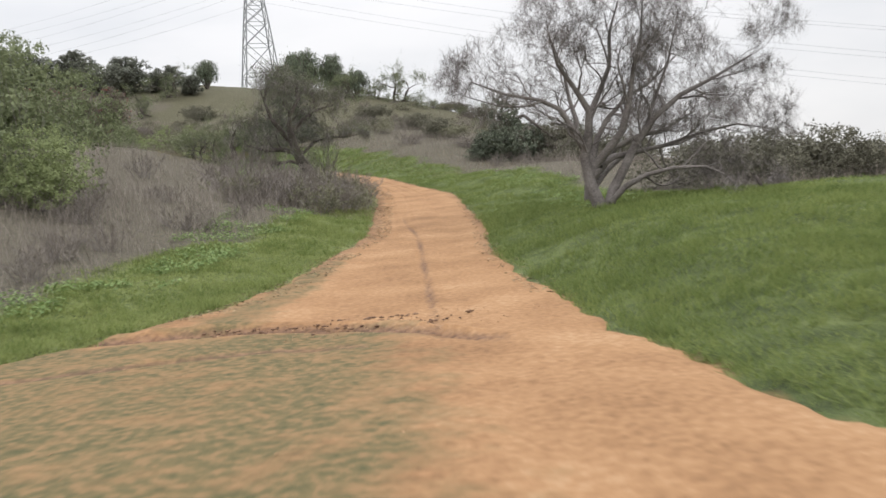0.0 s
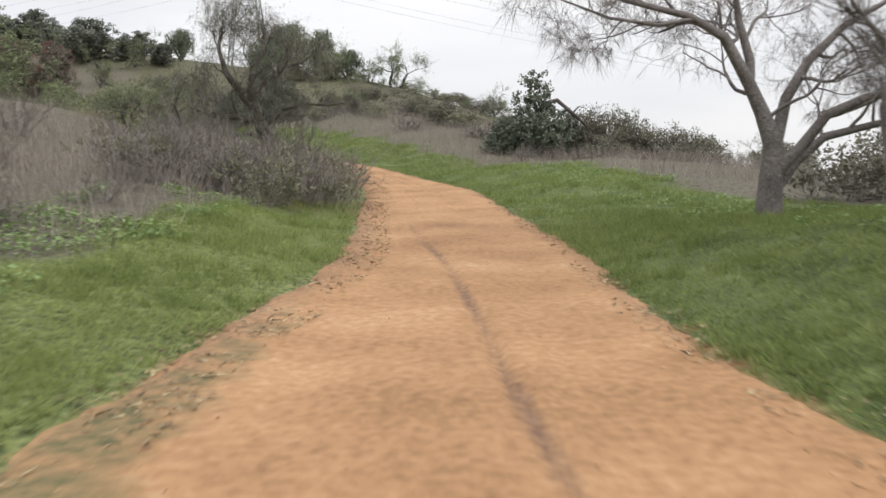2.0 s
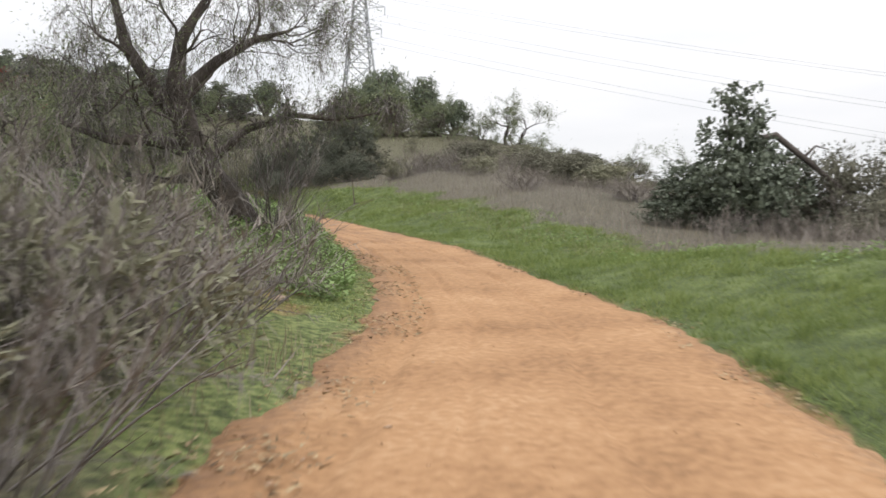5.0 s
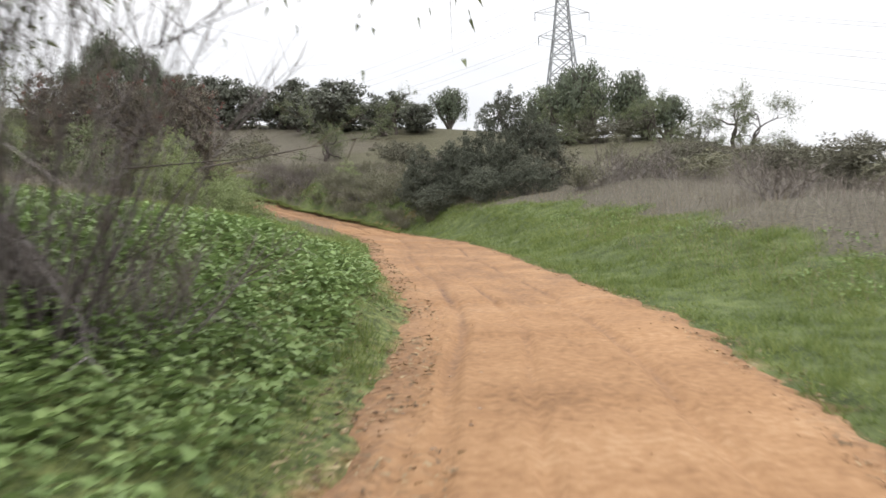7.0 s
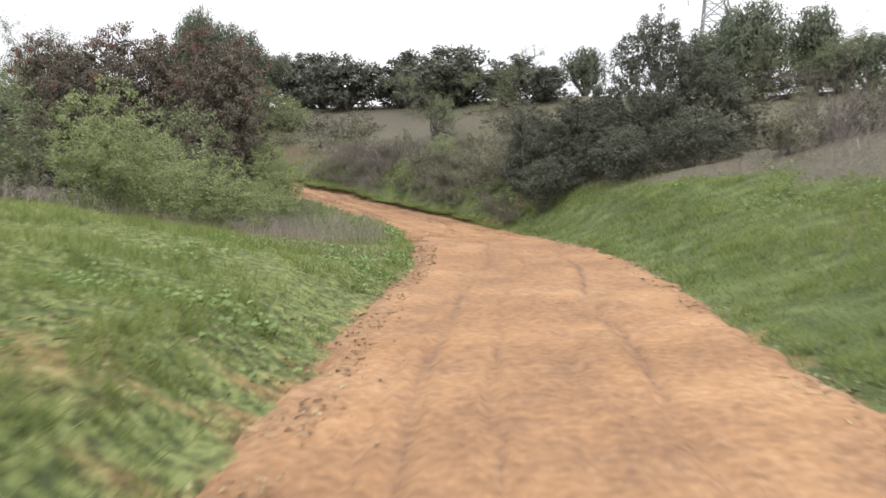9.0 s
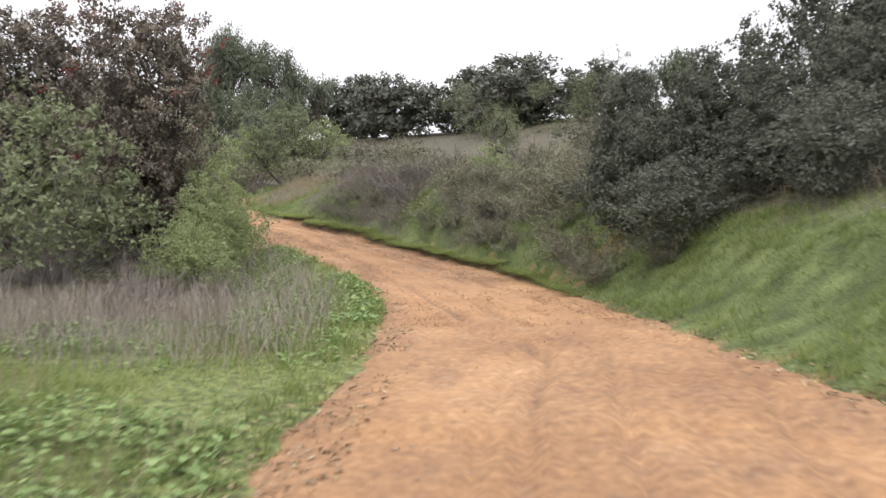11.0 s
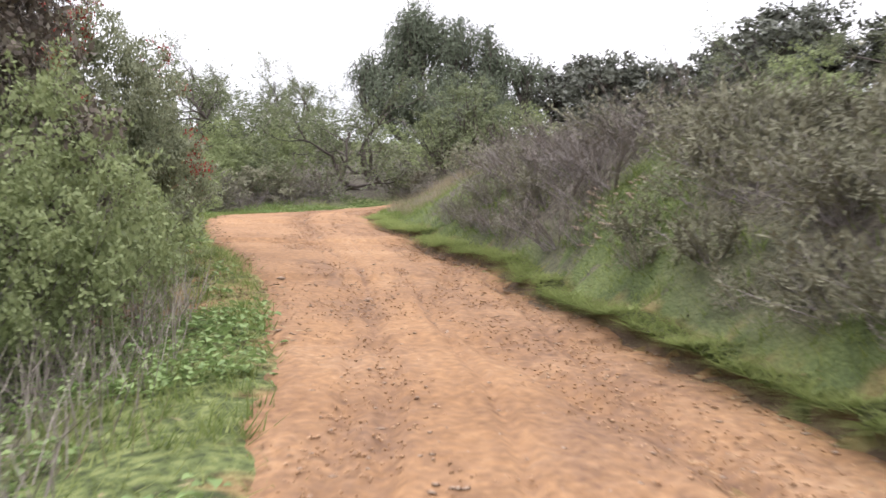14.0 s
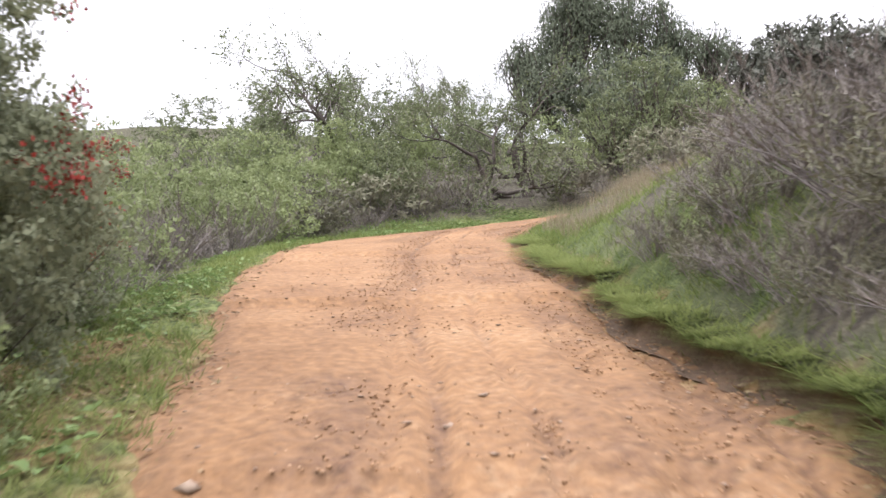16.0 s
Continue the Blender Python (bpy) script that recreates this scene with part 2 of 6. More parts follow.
# ---- mesh helpers ----
def raw_mesh(name, verts, faces, mat, smooth=False):
    """A mesh from arrays: verts (n, 3), faces (m, 3 or 4)."""
    verts, faces = np.asarray(verts, np.float32), np.asarray(faces, np.int32)
    me = bpy.data.meshes.new(name)
    m, k = faces.shape
    me.vertices.add(len(verts))
    me.vertices.foreach_set("co", verts.ravel())
    me.loops.add(m * k)
    me.loops.foreach_set("vertex_index", faces.ravel())
    me.polygons.add(m)
    me.polygons.foreach_set("loop_start", np.arange(0, m * k, k, dtype=np.int32))
    if smooth:
        me.polygons.foreach_set("use_smooth", np.ones(m, bool))
    me.update(calc_edges=True)
    me.materials.append(mat)
    return me


def point_attribute(me, name, values):
    me.attributes.new(name, "FLOAT", "POINT").data.foreach_set("value", np.asarray(values, np.float32))


def part(name, me, parent, label=""):
    ob = new(name, me)
    ob.parent = parent
    if label:
        ob["label"] = label
    if name in ("brushwood", "twigwork", "fruit", "foliage", "crown"):
        ob["kind"] = "stuff"
    return ob


def smoothstep(a, b, x):
    t = np.clip((x - a) / (b - a), 0, 1)
    return t * t * (3 - 2 * t)


_rn = np.random.RandomState(5)
_TABLE = _rn.rand(64, 64)


def wave_noise(x, y, size):
    """Smooth value noise, 0 to 1, with cells of that many metres."""
    u, v = np.asarray(x) / size + 1000.0, np.asarray(y) / size + 1000.0
    i, j = np.floor(u).astype(int), np.floor(v).astype(int)
    a, b = u - i, v - j
    a, b = a * a * (3 - 2 * a), b * b * (3 - 2 * b)
    g = lambda p, q: _TABLE[p % 64, q % 64]
    return (g(i, j) * (1 - a) + g(i + 1, j) * a) * (1 - b) + (g(i, j + 1) * (1 - a) + g(i + 1, j + 1) * a) * b


# ---- the lie of the land ----
# The track's line: it follows the drive and bends on to the left, then right behind the knoll.
_line = [Vector(eye) - Vector((0, 0, 1.47)) for _, eye, _, _ in PATH]
_line = [_line[0] + Vector((1.2 * k / 12, -k, 0.03 * k)) for k in (12, 8, 4)] + _line
_line += [Vector(p) for p in ((-33.2, 102.9, 8.12), (-38.4, 105.8, 9.25), (-43.6, 108.8, 10.4), (-48.2, 112.2, 11.4), (-51.0, 116.6, 12.3), (-52.0, 122.0, 13.2), (-51.5, 128.0, 14.3))]


def spline(points, step):
    out = []
    for k in range(len(points) - 1):
        p0, p1, p2, p3 = points[max(k - 1, 0)], points[k], points[k + 1], points[min(k + 2, len(points) - 1)]
        d = (p2 - p1).length
        m1 = (p2 - p0) * (d / max((p1 - p0).length + d, 0.01))
        m2 = (p3 - p1) * (d / max((p3 - p2).length + d, 0.01))
        for u in np.arange(0, 1, step / max(d, step)):
            out.append((2 * u**3 - 3 * u**2 + 1) * p1 + (u**3 - 2 * u**2 + u) * m1 + (-2 * u**3 + 3 * u**2) * p2 + (u**3 - u**2) * m2)
    return np.array([tuple(p) for p in out])


LINE = spline(_line, 0.5)
STEP = np.r_[0, np.cumsum(np.hypot(*np.diff(LINE[:, :2], axis=0).T))]
STEP -= STEP[np.argmin(LINE[:, 0] ** 2 + LINE[:, 1] ** 2)]
_z = np.convolve(np.pad(LINE[:, 2], 6, mode="edge"), np.ones(13) / 13, "valid")
LINE[:, 2] = _z
TANGENT = np.gradient(LINE[:, :2], axis=0)
TANGENT /= np.linalg.norm(TANGENT, axis=1)[:, None]
EDGE_L = ((-13, 10, 12, 14, 16.5, 20, 24.5, 30, 43, 57, 68, 80, 90, 98, 105, 110, 115, 120, 125, 133, 150), (-9, -8, -4.9, -3.9, -2.9, -2.3, -1.9, -1.55, -1.5, -1.25, -1.5, -1.75, -1.4, -1.2, -1.15, -1.4, -2.0, -2.7, -3.0, -3.0, -2.6))
EDGE_R = ((-13, 0, 8, 16, 25, 38, 50, 58, 65, 75, 85, 96, 105, 110, 118, 125, 133, 150), (4.0, 3.3, 2.95, 2.75, 2.15, 2.4, 2.6, 2.0, 2.25, 2.4, 2.7, 2.45, 2.4, 2.0, 1.75, 1.75, 1.6, 1.6))


def along(x, y):
    """For points: how far along the track, how far to its right, and the track's height there."""
    x, y = np.ravel(x).astype(float), np.ravel(y).astype(float)
    s, lat, z = (np.empty(len(x)) for _ in range(3))
    for a in range(0, len(x), 20000):
        b = slice(a, a + 20000)
        d = (x[b, None] - LINE[:, 0]) ** 2 + (y[b, None] - LINE[:, 1]) ** 2
        k = d.argmin(1)
        ox, oy = x[b] - LINE[k, 0], y[b] - LINE[k, 1]
        run = ox * TANGENT[k, 0] + oy * TANGENT[k, 1]
        s[b] = STEP[k] + run
        lat[b] = np.sign(ox * TANGENT[k, 1] - oy * TANGENT[k, 0]) * np.sqrt(d[np.arange(len(k)), k])
        z[b] = np.interp(s[b], STEP, LINE[:, 2])
    return s, lat, z


def edges(s):
    return np.interp(s, *EDGE_L), np.interp(s, *EDGE_R)


# Heights of banks, spurs and slopes round the track.
HILLS = [(6, 10, 0.5), (5, 25, 0.75), (12, 30, 0.75), (20, 22, 0.3), (16, 45, 0.5), (30, 45, -2.0), (6, 45, 1.6), (4.5, 56, 2.5), (7, 72, 3.3), (22, 70, 0.5),
         (45, 70, -6), (60, 30, -9), (-3, 80, 5.2), (-8, 95, 7.6), (2, 100, 7.2), (5, 133, 11), (-11, 133, 15.6), (16, 125, 6.5), (-25, 150, 19), (-20, 110, 9.8),
         (-29, 108, 10.2), (-31, 112, 11.0), (-24, 115, 11.3), (-32, 118, 12.2), (-26, 120, 12.4), (-39, 118, 12.2), (-33, 128, 14.2)]
HILLS += [(-8, 25, 0.4), (-8, 34, 1.4), (-16, 30, 2.2), (-20, 60, 5.5), (-9, 58, 3.1), (-13, 68, 4.1), (-21, 80, 5.4), (-30, 85, 6.4), (-38, 140, 19), (-34, 95, 7.3),
          (-40, 99, 9.0), (-52, 90, 10), (-47, 143, 19.5), (-67, 153, 23), (-62, 120, 15), (-72, 138, 19), (-92, 120, 24), (-45, 118, 13.0), (-40, 50, 8), (-14, 10, 0.2),
          (-22, 98, 7.4), (-30, 104.8, 9.3), (-37, 109.2, 10.8)]


def _thin(r2):
    return 0.5 * r2 * np.log(r2 + 1e-9)


_ctrl = np.array(HILLS, float)
_on = LINE[::9]
_ctrl = np.concatenate([_ctrl, _on, [(-180, 60, 26), (-160, 230, 34), (-52, 260, 28), (80, 220, -4), (140, 60, -14), (80, -80, -8), (-60, -80, 4), (-140, -60, 12)]])
_n = len(_ctrl)
_d2 = ((_ctrl[:, None, :2] - _ctrl[None, :, :2]) ** 2).sum(-1)
_A = np.zeros((_n + 3, _n + 3))
_A[:_n, :_n] = _thin(_d2) + np.eye(_n) * 6.0
_A[:_n, _n], _A[:_n, _n + 1 : _n + 3] = 1, _ctrl[:, :2]
_A[_n:, :_n] = _A[:_n, _n:].T
_W = np.linalg.solve(_A, np.r_[_ctrl[:, 2], 0, 0, 0])


def height(x, y, sunk=True):
    """The ground's height; under the track it lies a little lower than the track's own surface."""
    shape = np.shape(x)
    x, y = np.ravel(x).astype(float), np.ravel(y).astype(float)
    cx, cy = np.clip(x, -190, 150), np.clip(y, -90, 270)
    base = np.empty(len(x))
    for a in range(0, len(x), 20000):
        b = slice(a, a + 20000)
        d2 = (cx[b, None] - _ctrl[:, 0]) ** 2 + (cy[b, None] - _ctrl[:, 1]) ** 2
        base[b] = _thin(d2) @ _W[:_n] + _W[_n] + cx[b] * _W[_n + 1] + cy[b] * _W[_n + 2]
    far = np.hypot(x - cx, y - cy)
    base = base * np.exp(-far / 400) - 12 * (1 - np.exp(-far / 500))
    base += (wave_noise(x, y, 2.3) - 0.5) * 0.16 + (wave_noise(x + 9, y, 0.8) - 0.5) * 0.08 + (wave_noise(x, y + 50, 12.0) - 0.5) * 0.5
    base += np.where(far > 5, 1, 0) * (wave_noise(x, y, 420.0) * 30 + wave_noise(x, y + 77, 150.0) * 8) * smoothstep(150, 900, far)
    s, lat, z = along(x, y)
    lo, hi = edges(s)
    out = np.maximum(lo - lat, lat - hi)
    cut = smoothstep(98, 103, s) * smoothstep(127, 122, s) * (lat > 0)
    mix = smoothstep(-0.1, 2.4 - 0.6 * cut, out)
    base = z * (1 - mix) + base * mix
    lip = 0.4 * smoothstep(100, 106, s) * smoothstep(132, 124, s) * (lat > 0) * (0.6 + 0.8 * wave_noise(x, y, 1.1))
    base += 0.26 * lip * smoothstep(0.0, 0.28, out) * smoothstep(2.5, 1.0, out)
    steep = smoothstep(99, 104, s) * smoothstep(126, 119, s) * (lat > 0)
    base += (0.4 - 0.15 * smoothstep(112, 117, s)) * steep * smoothstep(0.1, 0.9, out) * smoothstep(4.5, 1.5, out)
    berm = smoothstep(60, 66, s) * smoothstep(88, 80, s) * (lat < 0)
    base += 0.46 * berm * smoothstep(0.05, 1.0, out) * smoothstep(9, 3, out) * (0.75 + 0.5 * wave_noise(x, y, 1.4))
    if sunk:
        base -= 0.10 * smoothstep(0.35, -0.25, out)
    return base.reshape(shape)


def zone(x, y):
    """Where turf is green, where it is dry, and where soil lies bare: three weights 0 to 1 for points, and the distance outside the track."""
    s, lat, _ = along(x, y)
    lo, hi = edges(s)
    out = np.maximum(lo - lat, lat - hi)
    right = lat > 0
    w_l = np.interp(s, (0, 10, 20, 30, 37, 42, 50, 56, 68, 74, 90, 96, 104, 112, 125, 140), (8, 4, 4.2, 3.6, 1.6, 0.7, 2.0, 5, 7, 8, 7, 3, 1.5, 1.5, 2.2, 1.5))
    w_r = np.interp(s, (0, 20, 36, 45, 60, 75, 90, 95, 104, 112, 125, 140), (30, 16, 7, 4.5, 4, 5, 4.5, 2.4, 1.0, 0.7, 0.8, 1.0))
    w = np.where(right, w_r, w_l)
    wob = (wave_noise(x, y, 3.0) - 0.5) * 2.0 + (wave_noise(x, y, 0.9) - 0.5) * 0.8
    dry = smoothstep(-0.6, 1.0, out - w + wob)
    slope = dry * np.where(right & (s > 92), smoothstep(7, 16, out + wob * 3), smoothstep(18, 34, out + wob * 4))
    bare = 0.75 * smoothstep(0.35, -0.1, out)
    for s0, s1, side, o0, o1, much in ((65, 75, -1, 0.5, 2.0, 0.5), (49.5, 53.5, -1, 0.8, 2.2, 0.6), (110, 118.5, -1, 0.2, 3.4, 0.62), (100, 128, 1, 0.0, 0.4, 0.5), (99.6, 101.6, 1, 0.5, 1.4, 0.7)):
        bare = np.maximum(bare, much * smoothstep(s0 - 1, s0 + 1, s) * smoothstep(s1 + 1, s1 - 1, s) * smoothstep(o0 - 0.2, o0 + 0.2, out) * smoothstep(o1 + 0.4, o1 - 0.4, out) * (lat * side > 0))
    return dry, slope, out, s, lat, bare


def grid_lines(lo, hi, fine, reach):
    mid = list(np.arange(lo, hi, fine))
    a, step = [], fine
    v = mid[-1]
    while v < reach:
        step *= 1.22
        v += step
        a.append(v)
    b, step = [], fine
    v = mid[0]
    while v > -reach:
        step *= 1.22
        v -= step
        b.append(v)
    return np.array(b[::-1] + mid + a)


def build_ground():
    gx, gy = grid_lines(-66, 20, 0.52, 3600), grid_lines(-12, 126, 0.52, 3600)
    X, Y = np.meshgrid(gx, gy)
    Z = height(X, Y)
    nx, ny = len(gx), len(gy)
    idx = np.arange(nx * ny).reshape(ny, nx)
    faces = np.stack([idx[:-1, :-1], idx[:-1, 1:], idx[1:, 1:], idx[1:, :-1]], -1).reshape(-1, 4)
    me = raw_mesh("ground", np.stack([X.ravel(), Y.ravel(), Z.ravel()], 1), faces, M_SOIL, True)
    dry, slope, out, s, lat, bare = zone(X.ravel(), Y.ravel())
    point_attribute(me, "dry", dry * 1.1 - 0.1)
    point_attribute(me, "light", np.where(lat < 0, 0.9, 0.1))
    point_attribute(me, "slope", slope * 1.1 - 0.15)
    point_attribute(me, "bare", bare - 0.1)
    return tagged(new("ground", me), "grassy hillside ground, green beside the track and dry higher up", "ground", kind="structure")


# the fresh tyre mark, and the older ruts: offset, half width, strength
TYRE = ((8, 13, 15.4, 18.5, 23.8, 26.7, 28.1, 29.8, 33.3, 44), (0.8, 0.83, 0.81, 0.76, 0.5, 0.3, 0.18, 0.0, -0.24, -0.6))
CROSS_RUT = ((-9, -4, -2.4, -1, -0.2, 0.55, 1.1, 3.0), (13.4, 13.3, 13.3, 13.1, 12.6, 12.0, 11.3, 9.0))
RUTS = ((-0.68, 0.085, 0.8), (-0.03, 0.06, 0.7), (1.1, 0.075, 0.7), (-0.95, 0.06, 0.45), (0.55, 0.12, 0.3))


def rut_line(s, off):
    return off + 0.05 * np.sin(s * 0.31 + off * 3) + np.interp(s, (74, 80, 88, 92, 100), (0, 0.1, 0.7, 1.15, 0.3)) + 0.04 * np.sin(s * 0.9 + off)


def rubble_bands(s, lat):
    """Where the climb past the second bend is washed out to rubble, 0 to 1: beside the left wheel, and over the right half."""
    left = np.exp(-(((lat + 0.75 + 0.25 * np.sin(s * 0.45)) / 0.4) ** 2))
    right = smoothstep(0.25, 0.7, lat - 0.3 * np.sin(s * 0.6)) * smoothstep(2.4, 1.7, lat)
    return np.clip(np.maximum(left, right) * smoothstep(0.25, 0.6, wave_noise(s, lat, 1.3)) * 1.3, 0, 1)


def build_road():
    ss = np.arange(STEP[0] + 0.5, STEP[-1] - 0.5, 0.16)
    cols = np.linspace(0, 1, 71)
    cx, cy, cz = (np.interp(ss, STEP, LINE[:, k]) for k in range(3))
    tx, ty = np.interp(ss, STEP, TANGENT[:, 0]), np.interp(ss, STEP, TANGENT[:, 1])
    lo, hi = edges(ss)
    lat = (lo - 0.45)[:, None] + (hi - lo + 0.9)[:, None] * cols
    X, Y = cx[:, None] + ty[:, None] * lat, cy[:, None] - tx[:, None] * lat
    S = ss[:, None] + 0 * lat
    Z = cz[:, None] + 0 * lat
    out = np.maximum(lo[:, None] - lat, lat - hi[:, None]) + (wave_noise(X, Y, 0.9) - 0.5) * 0.3 + (wave_noise(X, Y, 0.25) - 0.5) * 0.22
    Z += 0.012 * (wave_noise(X, Y, 0.25) - 0.5) + 0.014 * (wave_noise(S / 5, lat, 0.35) - 0.5) + 0.008 * (wave_noise(S / 3 + 9, lat, 0.13) - 0.5)
    rough = smoothstep(88, 100, S)
    band = rubble_bands(S, lat)
    Z += rough * (0.012 * (wave_noise(X, Y, 0.45) - 0.5) + band * (0.05 * (wave_noise(X, Y + 8, 0.22) - 0.5) + 0.03 * (wave_noise(X + 4, Y, 0.12) - 0.5)) + 0.03 * (wave_noise(S / 4, lat, 0.5) - 0.5))
    # wheel ruts, and a fresh single track by the middle
    for off, wide, strong in RUTS:
        fade = smoothstep(20, 60, S)
        q = lat - rut_line(S, off)
        Z -= 0.055 * strong * fade * np.exp(-((q / wide) ** 2)) * (0.5 + wave_noise(S, lat, 3.0))
        Z += 0.022 * strong * fade * np.exp(-(((np.abs(q) - wide * 1.6) / (wide * 0.6)) ** 2))
    for off in (-0.85, 1.2):
        Z -= 0.03 * np.exp(-(((lat - rut_line(S, off)) / 0.3) ** 2))
    q = lat - np.interp(S, *TYRE)
    Z -= 0.045 * np.exp(-((q / 0.075) ** 2)) * (1 + 0.5 * np.sin(S * 38)) * smoothstep(8, 13, S) * smoothstep(42, 32, S)
    # a rut across the junction and washed gullies further up
    from_rut = S - np.interp(lat, *CROSS_RUT)
    cross = (np.exp(-((from_rut / 0.2) ** 2)) - 0.7 * np.exp(-(((from_rut - 0.42) / 0.2) ** 2))) * smoothstep(1.7, 1.1, lat) + 0.5 * np.exp(-(((from_rut + 1.5 - 0.3 * lat) / 0.14) ** 2)) * smoothstep(0.2, -0.4, lat)
    Z -= 0.10 * cross * (0.5 + wave_noise(X, Y, 0.4))
    Z -= rough * 0.06 * np.exp(-(((lat - 0.9 - 0.5 * np.sin(S * 0.5)) / 0.13) ** 2)) * smoothstep(124, 112, S)
    Z -= 0.22 * smoothstep(-0.15, 0.45, out)
    n, m = Z.shape
    idx = np.arange(n * m).reshape(n, m)
    faces = np.stack([idx[:-1, :-1], idx[:-1, 1:], idx[1:, 1:], idx[1:, :-1]], -1).reshape(-1, 4)
    me = raw_mesh("road", np.stack([X.ravel(), Y.ravel(), Z.ravel()], 1), faces, M_CLAY, True)
    worn = 0.9 * smoothstep(22, 6, S) * smoothstep(-0.4, -2.6, lat - 0.03 * (S - 10)) + 0.3 * smoothstep(-0.55, 0.1, out)
    worn = np.maximum(worn, 0.78 * smoothstep(32, 20, S) * np.exp(-(((lat + np.interp(S, (12, 18, 26), (2.6, 2.0, 1.4))) / np.interp(S, (12, 18, 26), (1.1, 0.8, 0.4))) ** 2)) * smoothstep(8, 14, S))
    worn = np.maximum(worn, 0.8 * smoothstep(13.6, 12.4, S) * smoothstep(2.2, -0.6, lat))
    point_attribute(me, "trampled", worn.ravel() - 0.12)
    # darker compacted soil in the fresh tyre mark, the cross rut, the ruts and along the littered left edge
    tread = 0.85 * np.exp(-(((lat - np.interp(S, *TYRE)) / 0.085) ** 2)) * smoothstep(9, 13, S) * smoothstep(40, 32, S) * (0.6 + 0.4 * np.sin(S * 19) ** 2)
    tread = np.maximum(tread, 1.05 * np.exp(-(((S - np.interp(lat, *CROSS_RUT)) / 0.26) ** 2)) * smoothstep(1.9, 1.2, lat))
    tread = np.maximum(tread, 0.75 * np.exp(-(((S - np.interp(lat, *CROSS_RUT) + 1.5 - 0.3 * lat) / 0.2) ** 2)) * smoothstep(0.4, -0.4, lat))
    for off, wide, strong in RUTS:
        tread = np.maximum(tread, strong * np.exp(-(((lat - rut_line(S, off)) / (wide * 0.9)) ** 2)) * smoothstep(56, 66, S) * (0.45 + 0.75 * wave_noise(S, lat, 1.5)))
    tread = np.maximum(tread, 0.46 * smoothstep(-0.75, -0.1, lo[:, None] - lat) * smoothstep(18, 24, S))
    tread = np.maximum(tread, 0.4 * smoothstep(-0.5, -0.05, lat - hi[:, None]) * smoothstep(18, 24, S))
    tread = np.maximum(tread, smoothstep(58, 72, S) * smoothstep(102, 94, S) * (0.37 + 0.3 * (wave_noise(S / 2, lat, 0.5) - 0.5) + 0.3 * (wave_noise(X, Y, 0.18) - 0.5)))
    tread = np.maximum(tread, smoothstep(94, 104, S) * (0.33 + 0.2 * band + 0.2 * (wave_noise(S / 3, lat, 0.4) - 0.5) + 0.25 * (wave_noise(X, Y, 0.3) - 0.5) * band))
    point_attribute(me, "tread", tread.ravel() - 0.05)
    return tagged(new("road", me), "rutted orange clay dirt track with loose clods", "road", kind="structure")


build_ground()
build_road()


# ---- plant builders ----
def frame_of(d):
    """Two unit vectors square to each row of d."""
    d = d / np.maximum(np.linalg.norm(d, axis=-1, keepdims=True), 1e-9)
    ref = np.where(np.abs(d[..., 2:3]) < 0.9, np.array([0.0, 0, 1]), np.array([1.0, 0, 0]))
    a = np.cross(d, ref)
    a /= np.maximum(np.linalg.norm(a, axis=-1, keepdims=True), 1e-9)
    return a, np.cross(d, a)


def tube_arrays(paths):
    """Tapered tubes: paths of (points (n, 3), radii (n), sides)."""
    verts, faces, base = [], [], 0
    for pts, radii, sides in paths:
        pts, radii = np.asarray(pts, float), np.asarray(radii, float)
        a, b = frame_of(np.gradient(pts, axis=0))
        for k in range(1, len(pts)):
            p = a[k - 1] - (a[k - 1] @ np.cross(a[k], b[k])) * np.cross(a[k], b[k])
            n = np.cross(a[k], b[k])
            p /= max(np.linalg.norm(p), 1e-9)
            a[k], b[k] = p, np.cross(n, p)
        th = np.arange(sides) * 2 * np.pi / sides
        ring = pts[:, None] + radii[:, None, None] * (np.cos(th)[None, :, None] * a[:, None] + np.sin(th)[None, :, None] * b[:, None])
        verts.append(ring.reshape(-1, 3))
        i = base + np.arange(len(pts) * sides).reshape(len(pts), sides)
        j = np.roll(i, -1, axis=1)
        faces.append(np.stack([i[:-1], j[:-1], j[1:], i[1:]], -1).reshape(-1, 4))
        base += len(pts) * sides
    return np.concatenate(verts), np.concatenate(faces)


def ribbon_arrays(start, way, length, width, sag, rng, stations=((0.0, 1.0), (0.5, 0.75), (1.0, 0.25))):
    """Thin twigs: narrow bent strips."""
    way = way / np.linalg.norm(way, axis=1, keepdims=True)
    side, _ = frame_of(way + rng.normal(0, 0.4, way.shape))
    v = []
    for u, w in stations:
        c = start + way * (length * u)[:, None] - np.array([0, 0, 1.0]) * (sag * u * u)[:, None] + side * (rng.normal(0, 0.05, len(length)) * length * u)[:, None]
        v += [c - side * (width * w / 2)[:, None], c + side * (width * w / 2)[:, None]]
    n = len(length)
    verts = np.stack(v, 1).reshape(-1, 3)
    m = len(stations)
    if m == 2:
        return np.stack([v[0], v[1], (v[2] + v[3]) / 2], 1).reshape(-1, 3), np.arange(n * 3).reshape(-1, 3)
    i = np.arange(n)[:, None] * 2 * m
    return verts, np.concatenate([i + np.array([0, 1, 3, 2]) + 2 * k for k in range(m - 1)])


STRAIGHT = ((0.0, 1.0), (1.0, 0.3))


